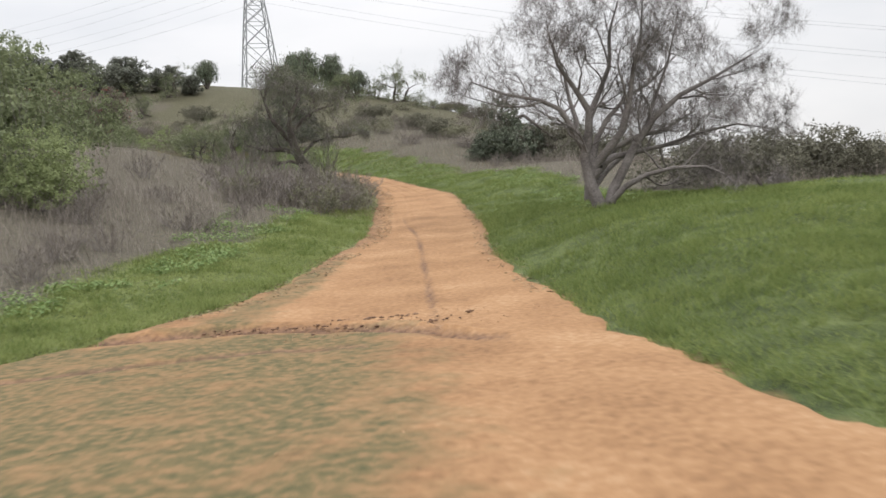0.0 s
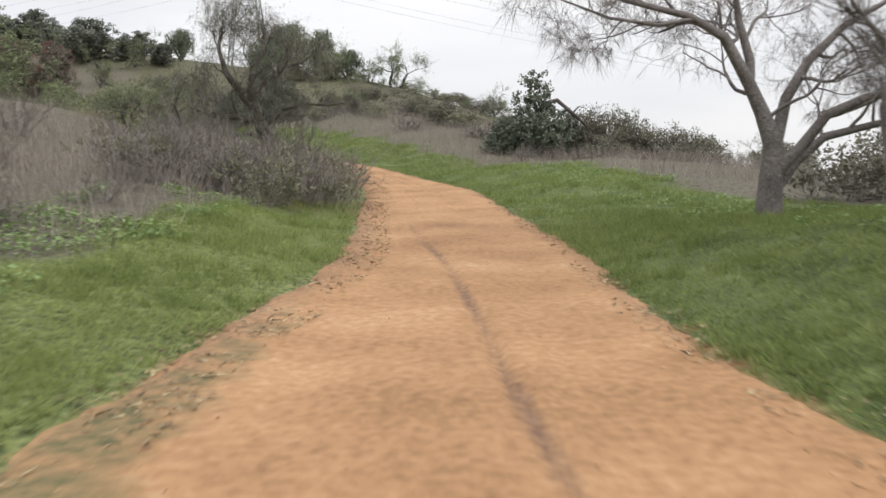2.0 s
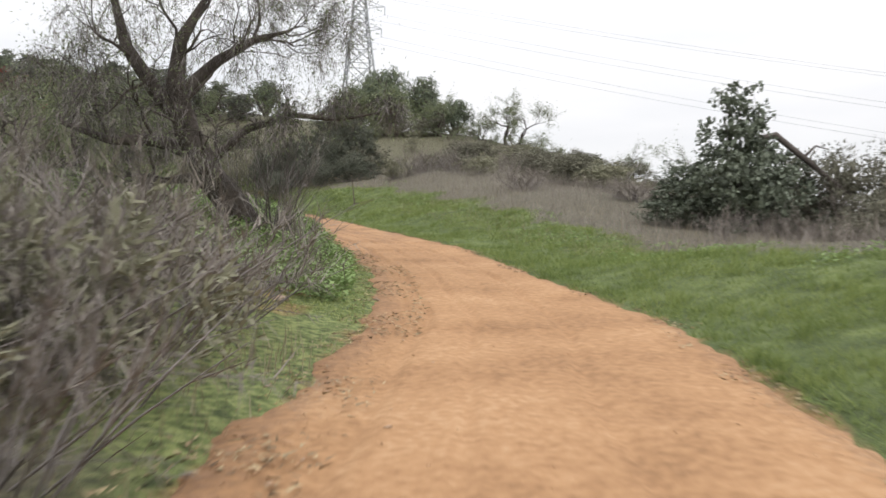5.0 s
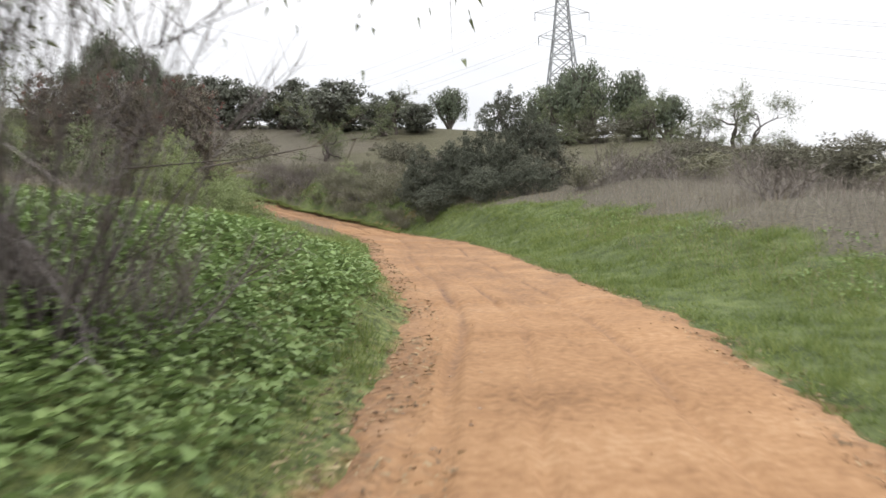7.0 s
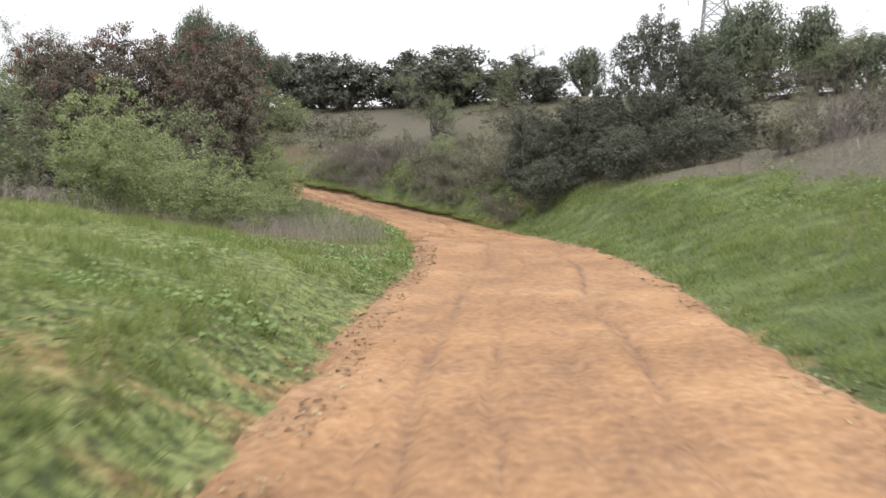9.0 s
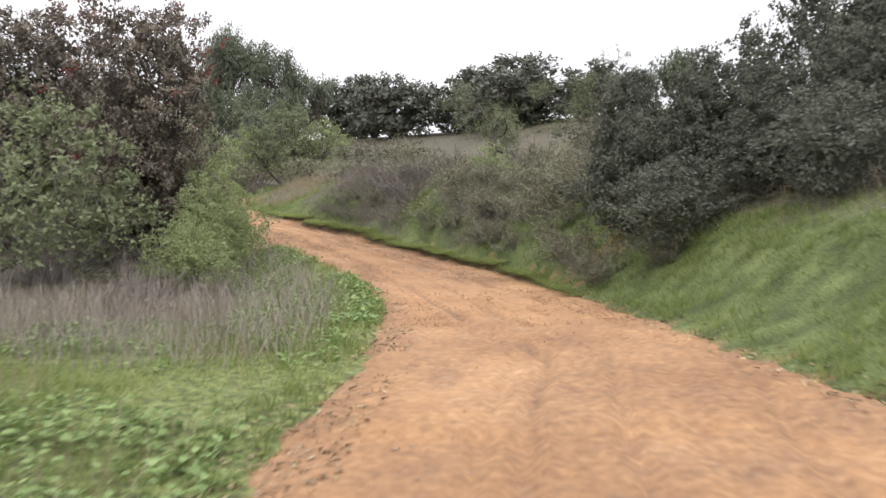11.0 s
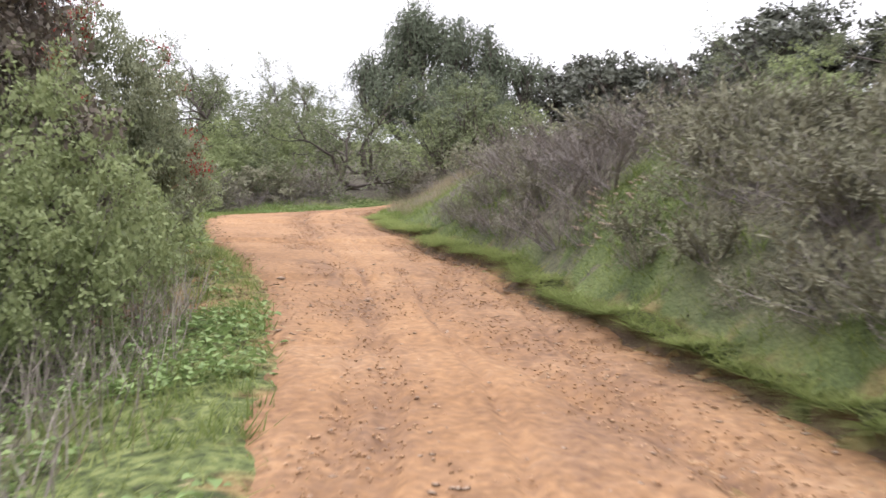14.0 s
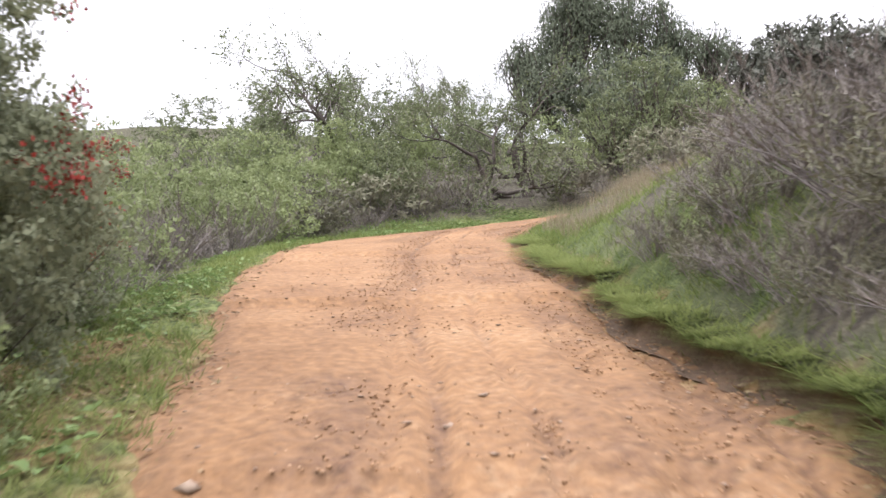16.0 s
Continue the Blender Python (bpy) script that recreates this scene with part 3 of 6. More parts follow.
def leaf_arrays(pos, way, length, width, rng, normal=None, plain=False):
    """Leaves: rhombs turned at random about their way, or facing along normal."""
    way = way / np.maximum(np.linalg.norm(way, axis=1, keepdims=True), 1e-9)
    a, b = frame_of(way)
    th = rng.uniform(0, 2 * np.pi, len(pos))[:, None]
    side = a * np.cos(th) + b * np.sin(th)
    if normal is not None:
        side = np.cross(normal, way)
        side /= np.maximum(np.linalg.norm(side, axis=1, keepdims=True), 1e-9)
    length, width = length[:, None], width[:, None]
    up = np.cross(side, way)
    if plain:
        return np.stack([pos - side * width / 2, pos + way * length, pos + side * width / 2], 1).reshape(-1, 3), np.arange(len(pos) * 3).reshape(-1, 3)
    v = np.stack([pos, pos + way * length * 0.45 + side * width / 2 + up * width * 0.15, pos + way * length, pos + way * length * 0.45 - side * width / 2 + up * width * 0.15], 1)
    return v.reshape(-1, 3), np.arange(len(pos) * 4).reshape(-1, 4)


def joined(*arrays):
    if min(f.shape[1] for _, f in arrays) == 3:
        arrays = [(v, f if f.shape[1] == 3 else np.concatenate([f[:, :3], f[:, [0, 2, 3]]])) for v, f in arrays]
    verts, faces, base = [], [], 0
    for v, f in arrays:
        verts.append(v)
        faces.append(f + base)
        base += len(v)
    return np.concatenate(verts), np.concatenate(faces)


def bent(rng, p, d, length, segs, wander, lift):
    """A wandering branch from p: its points."""
    pts, d = [np.array(p, float)], np.array(d, float)
    d /= np.linalg.norm(d)
    for _ in range(segs):
        d = d + rng.normal(0, wander, 3) + np.array([0, 0, lift])
        d /= np.linalg.norm(d)
        pts.append(pts[-1] + d * length / segs)
    return np.array(pts), d


def grow(rng, p, d, length, radius, specs, level, paths, ends, shrink=0.66, clear=None):
    """Branches into paths; the last ones also into ends. A spec: children, length ratio, spread in degrees, wander, lift."""
    kids, ratio, spread, wander, lift = specs[level]
    segs = 7 if level == 0 else 5 if level == 1 else 4
    for _ in range(8):
        pts, _ = bent(rng, p, d, length, segs, wander, lift)
        if clear is None or not clear(pts):
            break
        d = np.array(d) + rng.normal(0, 0.35, 3) + [0.08, 0, 0.15]
    else:
        return
    taper = np.linspace(1, 0.5 if level < len(specs) - 1 else 0.3, segs + 1)
    if level == 0:
        taper[0] *= 1.35
    paths.append((pts, radius * taper, 9 if radius > 0.09 else 6 if radius > 0.035 else 4 if radius > 0.012 else 3))
    if level == len(specs) - 1:
        ends.append(pts)
        return
    for k in range(kids):
        u = rng.uniform(0.4, 1.0) if k else 1.0
        q = u * segs
        i = min(int(q), segs - 1)
        start = pts[i] + (pts[i + 1] - pts[i]) * (q - i)
        axis = pts[i + 1] - pts[i]
        axis /= np.linalg.norm(axis)
        a, b = frame_of(axis)
        th, ang = rng.uniform(0, 2 * np.pi), radians(spread) * rng.uniform(0.55, 1.25)
        way = axis * np.cos(ang) + (a * np.cos(th) + b * np.sin(th)) * np.sin(ang)
        if level < 2:
            way[2] = max(way[2], 0.12)
        grow(rng, start, way, length * ratio * rng.uniform(0.75, 1.2), max(radius * (1 - 0.5 * u) * shrink, 0.004), specs, level + 1, paths, ends, shrink, clear)


def twigs(rng, ends, per, length, width, spread, sag, stations=((0.0, 1.0), (0.5, 0.75), (1.0, 0.25))):
    """Fine twigs along the last branches."""
    start, way = [], []
    for pts in ends:
        q = rng.uniform(0.15, 1.0, per) * (len(pts) - 1)
        i = np.minimum(q.astype(int), len(pts) - 2)
        seg = pts[i + 1] - pts[i]
        start.append(pts[i] + seg * (q - i)[:, None])
        way.append(seg / np.linalg.norm(seg, axis=1, keepdims=True) + rng.normal(0, spread, (per, 3)))
    start, way = np.concatenate(start), np.concatenate(way)
    n = len(start)
    ln = length * rng.uniform(0.5, 1.3, n)
    return start, way, ln, ribbon_arrays(start, way, ln, width * rng.uniform(0.7, 1.3, n), sag * ln * rng.uniform(0.3, 1.6, n), rng, stations)


def thing(name, label, category, group=""):
    return tagged(new(name), label, category, group)


def bare_tree(name, label, seed, trunks, specs, twig, bark=None, twig_mat=None, leaf=None, stems=(), clear=None):
    """A leafless tree: trunks of (base, direction, length, radius); twig: per branch, length, width, spread, sag; leaf: count, length, width, material."""
    rng = np.random.RandomState(seed)
    root, paths, ends = thing(name, label, "tree"), [], []
    for pts, radii in stems:
        paths.append((np.array(pts, float), np.array(radii), 10))
        if radii[-1] < 0.05:
            ends += [np.array(pts[k : k + 2], float) for k in range(1, len(pts) - 1)]
    for base, way, length, radius in trunks:
        grow(rng, base, way, length, radius, specs, 0, paths, ends, clear=clear)
    v, f = tube_arrays(paths)
    part("trunk", raw_mesh("trunk", v, f, bark or M_BARK, True), root)
    start, way, ln, (v, f) = twigs(rng, ends, *twig, STRAIGHT)
    part("twigwork", raw_mesh("twigwork", v, f, twig_mat or M_TWIG), root, "fine bare grey twigs")
    if leaf:
        n, ll, lw, mat = leaf
        k = rng.randint(0, len(start), n)
        pos = start[k] + way[k] * (ln[k] * rng.uniform(0, 0.9, n))[:, None] + rng.normal(0, 0.06, (n, 3))
        v, f = leaf_arrays(pos, way[k] + rng.normal(0, 0.5, (n, 3)) - [0, 0, 0.5], ll * rng.uniform(0.6, 1.3, n), lw * rng.uniform(0.6, 1.3, n), rng, None, True)
        part("crown", raw_mesh("crown", v, f, mat), root, "sparse grey-green leaves")
    return root


def leafy(name, label, category, seed, blobs, clumps, per, leaf, spread, mat, bark=None, trunk=0.12, droop=0.0, berries=0, strands=0.0, bias=0.15, core=0.13, plain=True):
    """A leafy crown of clumps spread unevenly over blobs (centre and radii), with a branch to each clump."""
    rng = np.random.RandomState(seed)
    root, paths = thing(name, label, category), []
    pos, way, face, size = [], [], [], []
    tot = sum(b[3] * b[4] * b[5] for b in blobs) ** 1.0
    for bx, by, bz, rx, ry, rz in blobs:
        n = max(6, int(clumps * (rx * ry * rz) / tot))
        d = rng.normal(0, 1, (n, 3))
        d[:, 2] = d[:, 2] + bias
        d /= np.linalg.norm(d, axis=1, keepdims=True)
        c = np.array([bx, by, bz]) + d * np.array([rx, ry, rz]) * (rng.uniform(0.35, 1.0, n) ** 0.45 * rng.uniform(0.85, 1.12, n))[:, None]
        c[:, 2] = np.maximum(c[:, 2], 0.06)
        hub = np.array([bx, by, bz * 0.55])
        if trunk > 0.05:
            pts, _ = bent(rng, (rng.normal(0, 0.05), rng.normal(0, 0.05), -0.15), hub + [0, 0, 0.15], np.linalg.norm(hub) + 0.15, 5, 0.09, 0.0)
            pts += np.linspace(0, 1, 6)[:, None] * (hub - pts[-1])
            paths.append((pts, trunk * np.linspace(1.2, 0.6, 6), 8))
        else:
            hub = np.array([bx * 0.3, by * 0.3, 0.02])
        for q in c[:: max(1, len(c) // (30 if trunk > 0.05 else 9))]:
            mid = (hub + q) / 2 + rng.normal(0, 0.08, 3) * np.linalg.norm(q - hub)
            r = max(trunk * 0.3, 0.008)
            paths.append((np.array([hub, mid, q]), np.array([r, r * 0.6, r * 0.25]), 3))
        for q, dd in zip(c, d):
            k = int(per * rng.uniform(0.6, 1.4))
            u = rng.normal(0, 1, (k, 3)) + dd * 0.5
            u /= np.linalg.norm(u, axis=1, keepdims=True)
            pos.append(q + u * (spread * rng.uniform(0.7, 1.5) * rng.uniform(0.45, 1.25, k))[:, None] * np.array([1, 1, 0.72]))
            face.append(u + dd * 0.6 + [0, 0, 0.35] + rng.normal(0, 0.42, (k, 3)))
            way.append(dd * 0.3 + rng.normal(0, 0.8, (k, 3)) + [0, 0, 0.1 - droop])
            size.append(np.ones(k))
        # larger shaded leaves deep inside
        k = int(n * per * core)
        u = rng.normal(0, 1, (k, 3))
        u *= (rng.uniform(0, 0.62, k) / np.linalg.norm(u, axis=1))[:, None]
        pos.append(np.array([bx, by, bz]) + u * np.array([rx, ry, rz]))
        face.append(rng.normal(0, 1, (k, 3)))
        way.append(rng.normal(0, 1, (k, 3)) - [0, 0, droop])
        size.append(np.full(k, 1.7))
    pos, way, face, size = np.concatenate(pos), np.concatenate(way), np.concatenate(face), np.concatenate(size)
    pos[:, 2] = np.maximum(pos[:, 2], 0.02)
    v, f = tube_arrays(paths)
    part("brushwood", raw_mesh("brushwood", v, f, bark or M_DARK_BARK, True), root)
    n = len(pos)
    if strands:
        pos[:, 2] -= rng.uniform(0, strands, n) ** 1.0
        pos[:, 2] = np.maximum(pos[:, 2], 0.1)
    ll, lw = leaf
    v, f = leaf_arrays(pos, way, ll * size * rng.uniform(0.6, 1.35, n), lw * size * rng.uniform(0.6, 1.35, n), rng, face, plain)
    part("foliage", raw_mesh("foliage", v, f, mat), root)
    if berries:
        mid = pos.mean(0)
        away = np.linalg.norm((pos - mid) * [1, 1, 0.6], axis=1)
        k = rng.choice(np.nonzero((away > np.percentile(away, 80)) & (pos[:, 2] > mid[2] * 0.75))[0], berries, False)
        hang = pos[k]
        cl = np.repeat(hang, 16, 0) + rng.normal(0, 0.055, (16 * len(k), 3))
        v, f = leaf_arrays(cl, rng.normal(0, 1, cl.shape), np.full(len(cl), 0.045), np.full(len(cl), 0.045), rng)
        part("fruit", raw_mesh("fruit", v, f, M_BERRY), root, "clusters of red berries")
    return root


USED = set()


def put(proto, x, y, size=1.0, turn=0.0, sink=0.06, label="", tall=1.0):
    """Sets a plant on the ground at (x, y): the first time the one that was built, then copies."""
    z = float(height(np.array([x]), np.array([y]))[0]) - sink
    m = pose(x, y, z, 0, 0, turn) @ Matrix.Diagonal((size, size, size * tall, 1))
    if proto.name in USED:
        ob = copy_thing(proto, m @ Matrix.Diagonal((*proto.scale, 1)).inverted())
    else:
        USED.add(proto.name)
        proto.matrix_basis = m
        ob = proto
    if label:
        ob["label"] = label
    return ob


def thin_brush(name, label, seed, r, h, stems, per, mat, wide=0.007, leaf=None, category="shrub", wood=None, thick=1.0):
    """Brush of many fine stems rising from a base, forked, with short side twigs."""
    rng = np.random.RandomState(seed)
    root, paths, ends = thing(name, label, category), [], []
    for _ in range(stems):
        th, t = rng.uniform(0, 2 * np.pi), rng.uniform(0, 1) ** 0.7
        way = np.array([np.cos(th) * t * r, np.sin(th) * t * r, h * rng.uniform(0.55, 1.0)])
        base = np.array([np.cos(th), np.sin(th), 0]) * rng.uniform(0, 0.3) * r
        pts, d = bent(rng, base, way, np.linalg.norm(way), 4, 0.12, 0.05)
        paths.append((pts[::2], 0.009 * thick * np.array([1.2, 0.8, 0.3]), 3))
        ends.append(pts)
        for _ in range(2):
            i = rng.randint(1, 4)
            p2, _ = bent(rng, pts[i], d + rng.normal(0, 0.5, 3), np.linalg.norm(way) * 0.5, 2, 0.15, 0.05)
            paths.append((p2[::2], 0.006 * thick * np.array([1, 0.3]), 3))
            ends.append(p2)
    v, f = tube_arrays(paths)
    part("brushwood", raw_mesh("brushwood", v, f, wood or M_TWIG, True), root)
    start, way, ln, (v, f) = twigs(rng, ends, per, 0.24 * h, wide, 0.6, 0.05, STRAIGHT)
    v[:, 2] = np.maximum(v[:, 2], 0.01)
    arr = [(v, f)]
    if leaf:
        n, ll, lw = leaf
        k = rng.randint(0, len(start), n)
        pos = start[k] + way[k] / np.linalg.norm(way[k], axis=1, keepdims=True) * (ln[k] * rng.uniform(0, 1.0, n))[:, None]
        arr.append(leaf_arrays(pos, way[k] + rng.normal(0, 0.5, (n, 3)), ll * rng.uniform(0.6, 1.3, n), lw * rng.uniform(0.6, 1.3, n), rng, plain=True))
    v, f = joined(*arr)
    v[:, 2] = np.maximum(v[:, 2], 0.01)
    part("foliage", raw_mesh("foliage", v, f, mat), root)
    return root


# ---- bare trees by the track ----
SPEC_LIMB = [(4, 0.74, 40, 0.18, 0.04), (4, 0.68, 44, 0.22, 0.02), (4, 0.64, 48, 0.26, 0.0), (0, 0.5, 45, 0.28, -0.02)]


def limbs(seed, stems, every, length):
    """Branches that leave main limbs of (points, radii) at steps along them, thinner and shorter towards the tips."""
    r, out = np.random.RandomState(seed), []
    for pts, radii in stems:
        pts = np.array(pts, float)
        run = np.r_[0, np.cumsum(np.linalg.norm(np.diff(pts, axis=0), axis=1))]
        for d in list(np.arange(max(0.9, run[-1] * 0.3), run[-1], every)) + [run[-1]] * 2:
            q = np.array([np.interp(d, run, pts[:, k]) for k in range(3)])
            ahead = np.array([np.interp(d + 0.1, run, pts[:, k]) - np.interp(d - 0.1, run, pts[:, k]) for k in range(3)])
            way = ahead / np.linalg.norm(ahead) + r.normal(0, 0.62, 3) + [0, 0, 0.25]
            thick = float(np.interp(d, run, radii))
            out.append((q, way, length * r.uniform(0.7, 1.2) * (0.55 + 0.45 * min(1, thick / 0.1)), min(0.042, thick * 0.5)))
    return out


stems_a = [([(0.0, 0, -0.35), (-0.1, 0, 0.1), (-0.3, 0.05, 0.7), (-0.4, 0.1, 1.4), (-0.25, 0.1, 2.1), (-0.2, 0.1, 2.7), (-0.55, 0.0, 3.3), (-1.0, -0.2, 3.95), (-1.2, -0.3, 4.8)], [0.34, 0.27, 0.22, 0.18, 0.16, 0.14, 0.09, 0.06, 0.03]),
           ([(-0.2, 0.1, 2.6), (0.15, 0.3, 3.2), (0.5, 0.5, 3.9), (0.6, 0.6, 4.9), (0.9, 0.7, 5.7)], [0.12, 0.1, 0.08, 0.05, 0.025]),
           ([(-0.15, 0.0, 1.2), (0.25, -0.2, 1.65), (0.6, -0.3, 2.1), (0.8, -0.4, 2.8), (0.95, -0.4, 3.6), (1.2, -0.5, 4.5), (1.3, -0.5, 5.4)], [0.16, 0.15, 0.13, 0.11, 0.08, 0.05, 0.025]),
           ([(0.1, 0.1, -0.2), (0.3, 0.1, 0.5), (0.7, 0.15, 1.15), (1.05, 0.2, 1.75), (1.55, 0.3, 2.35), (2.35, 0.4, 2.95), (3.3, 0.5, 3.35), (4.4, 0.5, 3.9)], [0.24, 0.19, 0.16, 0.145, 0.12, 0.09, 0.06, 0.025]),
           ([(0.2, -0.1, 0.2), (0.6, -0.3, 0.6), (1.1, -0.5, 0.85), (1.8, -0.7, 0.98), (2.6, -0.8, 0.95), (3.1, -0.8, 0.7), (3.5, -0.8, 0.3)], [0.12, 0.11, 0.09, 0.07, 0.05, 0.035, 0.015]),
           ([(0.0, 0.1, 1.2), (0.45, 0.4, 1.42), (1.1, 0.8, 1.5), (2.1, 1.2, 1.65), (3.0, 1.4, 1.9), (4.2, 1.5, 2.1), (5.2, 1.5, 1.9)], [0.13, 0.12, 0.1, 0.08, 0.06, 0.04, 0.02]),
           ([(1.3, 0.25, 2.0), (1.7, 0.6, 2.9), (2.2, 0.9, 3.9), (2.5, 1.0, 4.9)], [0.08, 0.065, 0.045, 0.02])]
stems_a = [(pts, [0.74 * r for r in radii]) for pts, radii in stems_a]
tree_a = bare_tree("bare_tree", "large spreading leafless tree with grey furrowed bark on the grass bank", 11, limbs(12, stems_a, 0.5, 1.35), SPEC_LIMB, (11, 0.4, 0.0075, 0.7, 0.2), stems=stems_a)
put(tree_a, 4.26, 25.3, 1.0, 0)
stems_b = [([(0.0, 0, -0.3), (-0.03, 0, 0.1), (0.0, 0, 0.7), (0.07, 0, 1.35), (-0.15, 0, 1.95), (-0.4, 0, 2.5), (-0.9, -0.1, 3.35), (-1.55, -0.2, 3.7), (-2.8, -0.3, 4.0), (-3.9, -0.3, 4.5)], [0.42, 0.34, 0.29, 0.26, 0.19, 0.16, 0.13, 0.09, 0.06, 0.025]),
           ([(-0.4, 0, 2.4), (-0.32, 0.2, 2.95), (-0.5, 0.3, 3.7), (-0.6, 0.4, 4.6), (-0.9, 0.4, 5.6)], [0.13, 0.12, 0.09, 0.06, 0.025]),
           ([(0.05, 0, 1.3), (0.2, 0.1, 1.75), (0.35, 0.2, 2.25), (0.8, 0.3, 2.95), (1.5, 0.4, 3.6), (2.4, 0.5, 4.1), (3.3, 0.5, 4.9)], [0.18, 0.16, 0.14, 0.12, 0.09, 0.06, 0.025]),
           ([(0.1, -0.05, 0.9), (0.5, -0.2, 1.35), (0.9, -0.3, 1.9), (1.6, -0.4, 2.2), (2.5, -0.5, 2.35), (3.6, -0.5, 2.9)], [0.16, 0.15, 0.13, 0.11, 0.08, 0.03]),
           ([(0.15, 0.1, 0.6), (0.6, 0.3, 1.1), (1.2, 0.5, 1.55), (2.3, 0.7, 1.8), (3.4, 0.8, 1.9), (4.4, 0.8, 2.3)], [0.15, 0.13, 0.11, 0.09, 0.06, 0.025]),
           ([(-1.5, -0.2, 3.65), (-2.2, -0.5, 3.5), (-3.1, -0.7, 3.6), (-4.2, -0.8, 4.0)], [0.06, 0.05, 0.035, 0.015])]
stems_b = [(pts, [0.74 * r for r in radii]) for pts, radii in stems_b]
tree_b = bare_tree("bare_tree", "leafless tree with forked leaning trunk on the grass bank", 23, limbs(24, stems_b, 0.55, 1.35), SPEC_LIMB, (11, 0.4, 0.0075, 0.7, 0.25), stems=stems_b)
put(tree_b, 5.05, 32.3, 1.0, 0)
SPEC_WEEP = [(4, 0.76, 50, 0.2, 0.03), (4, 0.7, 52, 0.26, 0.0), (3, 0.64, 52, 0.3, -0.08), (0, 0.6, 45, 0.35, -0.16)]
stems_c = [([(0.1, 0.1, -0.4), (0, 0, 0.1), (-0.15, -0.4, 0.6), (-0.45, -1.2, 1.25), (-0.7, -1.9, 2.15), (-0.85, -2.2, 3.1), (-0.7, -2.3, 4.0), (-0.2, -2.2, 4.9)], [0.55, 0.42, 0.36, 0.32, 0.27, 0.2, 0.14, 0.06]),
           ([(-0.72, -1.95, 2.3), (-1.3, -2.2, 3.0), (-1.9, -2.3, 3.9), (-2.2, -2.3, 5.0), (-2.0, -2.2, 5.8)], [0.2, 0.17, 0.13, 0.08, 0.04]),
           ([(-0.75, -2.0, 3.0), (-0.1, -1.7, 3.7), (0.6, -1.4, 4.2), (1.2, -1.2, 4.4)], [0.15, 0.12, 0.08, 0.04]),
           ([(-0.6, -1.5, 1.7), (-1.5, -1.7, 2.0), (-2.5, -1.8, 2.0), (-3.6, -1.8, 2.4)], [0.18, 0.15, 0.1, 0.05]),
           ([(-0.5, -1.3, 1.5), (0.4, -1.2, 2.3), (1.4, -1.1, 2.6), (2.4, -1.0, 2.5), (3.4, -1.0, 2.65)], [0.11, 0.09, 0.065, 0.045, 0.012]),
           ([(-0.3, -0.8, 0.95), (-1.2, -0.5, 1.3), (-2.2, -0.3, 1.2), (-3.0, 0.1, 1.5)], [0.14, 0.11, 0.08, 0.04])]
tree_c = bare_tree("leaning_tree", "dark leaning pepper tree, nearly leafless, with weeping twigs", 37, limbs(38, stems_c[:4] + stems_c[5:], 0.5, 1.4) + limbs(39, stems_c[4:5], 0.7, 0.5), SPEC_WEEP, (13, 0.42, 0.009, 0.9, 0.5), M_DARK_BARK, M_TWIG, (24000, 0.075, 0.028, M_OLIVE), stems_c)
put(tree_c, -8.3, 58.9, 1.0, 0)

# ---- leafy kinds ----
oak_1 = leafy("oak_tree", "dark evergreen oak with a rounded dense crown", "tree", 41, [(0, 0, 3.9, 2.4, 2.4, 1.7), (2.4, 0.5, 2.9, 2.0, 1.9, 1.7), (-2.6, -0.3, 2.7, 1.9, 1.9, 1.7), (0.6, 0.2, 1.5, 3.4, 2.0, 1.5), (1.3, 0, 5.0, 1.1, 1.1, 0.9), (-1.2, 0.2, 4.9, 0.9, 0.9, 0.7)], 250, 26, (0.3, 0.19), 0.4, M_OAK, trunk=0.26)
oak_2 = leafy("oak_tree", "broad dark evergreen oak on the slope", "tree", 43, [(-0.8, 0, 3.3, 2.0, 2.2, 1.5), (2.0, 0, 2.7, 1.9, 1.9, 1.6), (0.3, 0, 1.4, 3.4, 2.0, 1.4), (-1.8, 0.2, 4.3, 1.0, 1.1, 0.8), (0.9, 0.1, 4.1, 0.8, 0.8, 0.7)], 200, 26, (0.3, 0.19), 0.38, M_OAK, trunk=0.24)
toyon_1 = leafy("toyon_tree", "dense dark toyon mounded beside the track with ragged crown", "tree", 47, [(0.3, 0, 4.1, 0.95, 1.2, 1.0), (-0.9, 0.1, 3.4, 1.1, 1.3, 1.1), (1.3, 0.1, 3.3, 1.1, 1.3, 1.1), (-2.4, -0.2, 1.8, 1.3, 1.3, 1.2), (2.6, 0.1, 2.2, 1.3, 1.3, 1.2), (-3.2, -0.5, 1.2, 1.1, 1.1, 1.1), (0.2, -0.6, 1.5, 2.9, 1.6, 1.5), (3.4, 0, 1.1, 1.0, 1.1, 1.0)], 700, 60, (0.09, 0.055), 0.19, M_TOYON, trunk=0.07, plain=False)
toyon_2 = leafy("toyon_tree", "tall toyon with rusty leaves and red berry clusters", "tree", 53, [(0, 0, 3.8, 1.8, 1.8, 2.3), (0.8, -0.5, 1.7, 1.7, 1.7, 1.6), (-0.7, 0.5, 1.6, 1.6, 1.6, 1.6), (-0.9, 0.6, 5.3, 1.2, 1.2, 1.2), (0.9, -0.2, 5.6, 0.9, 0.9, 0.9)], 760, 46, (0.1, 0.058), 0.19, M_RUST, trunk=0.07, berries=60, plain=False)
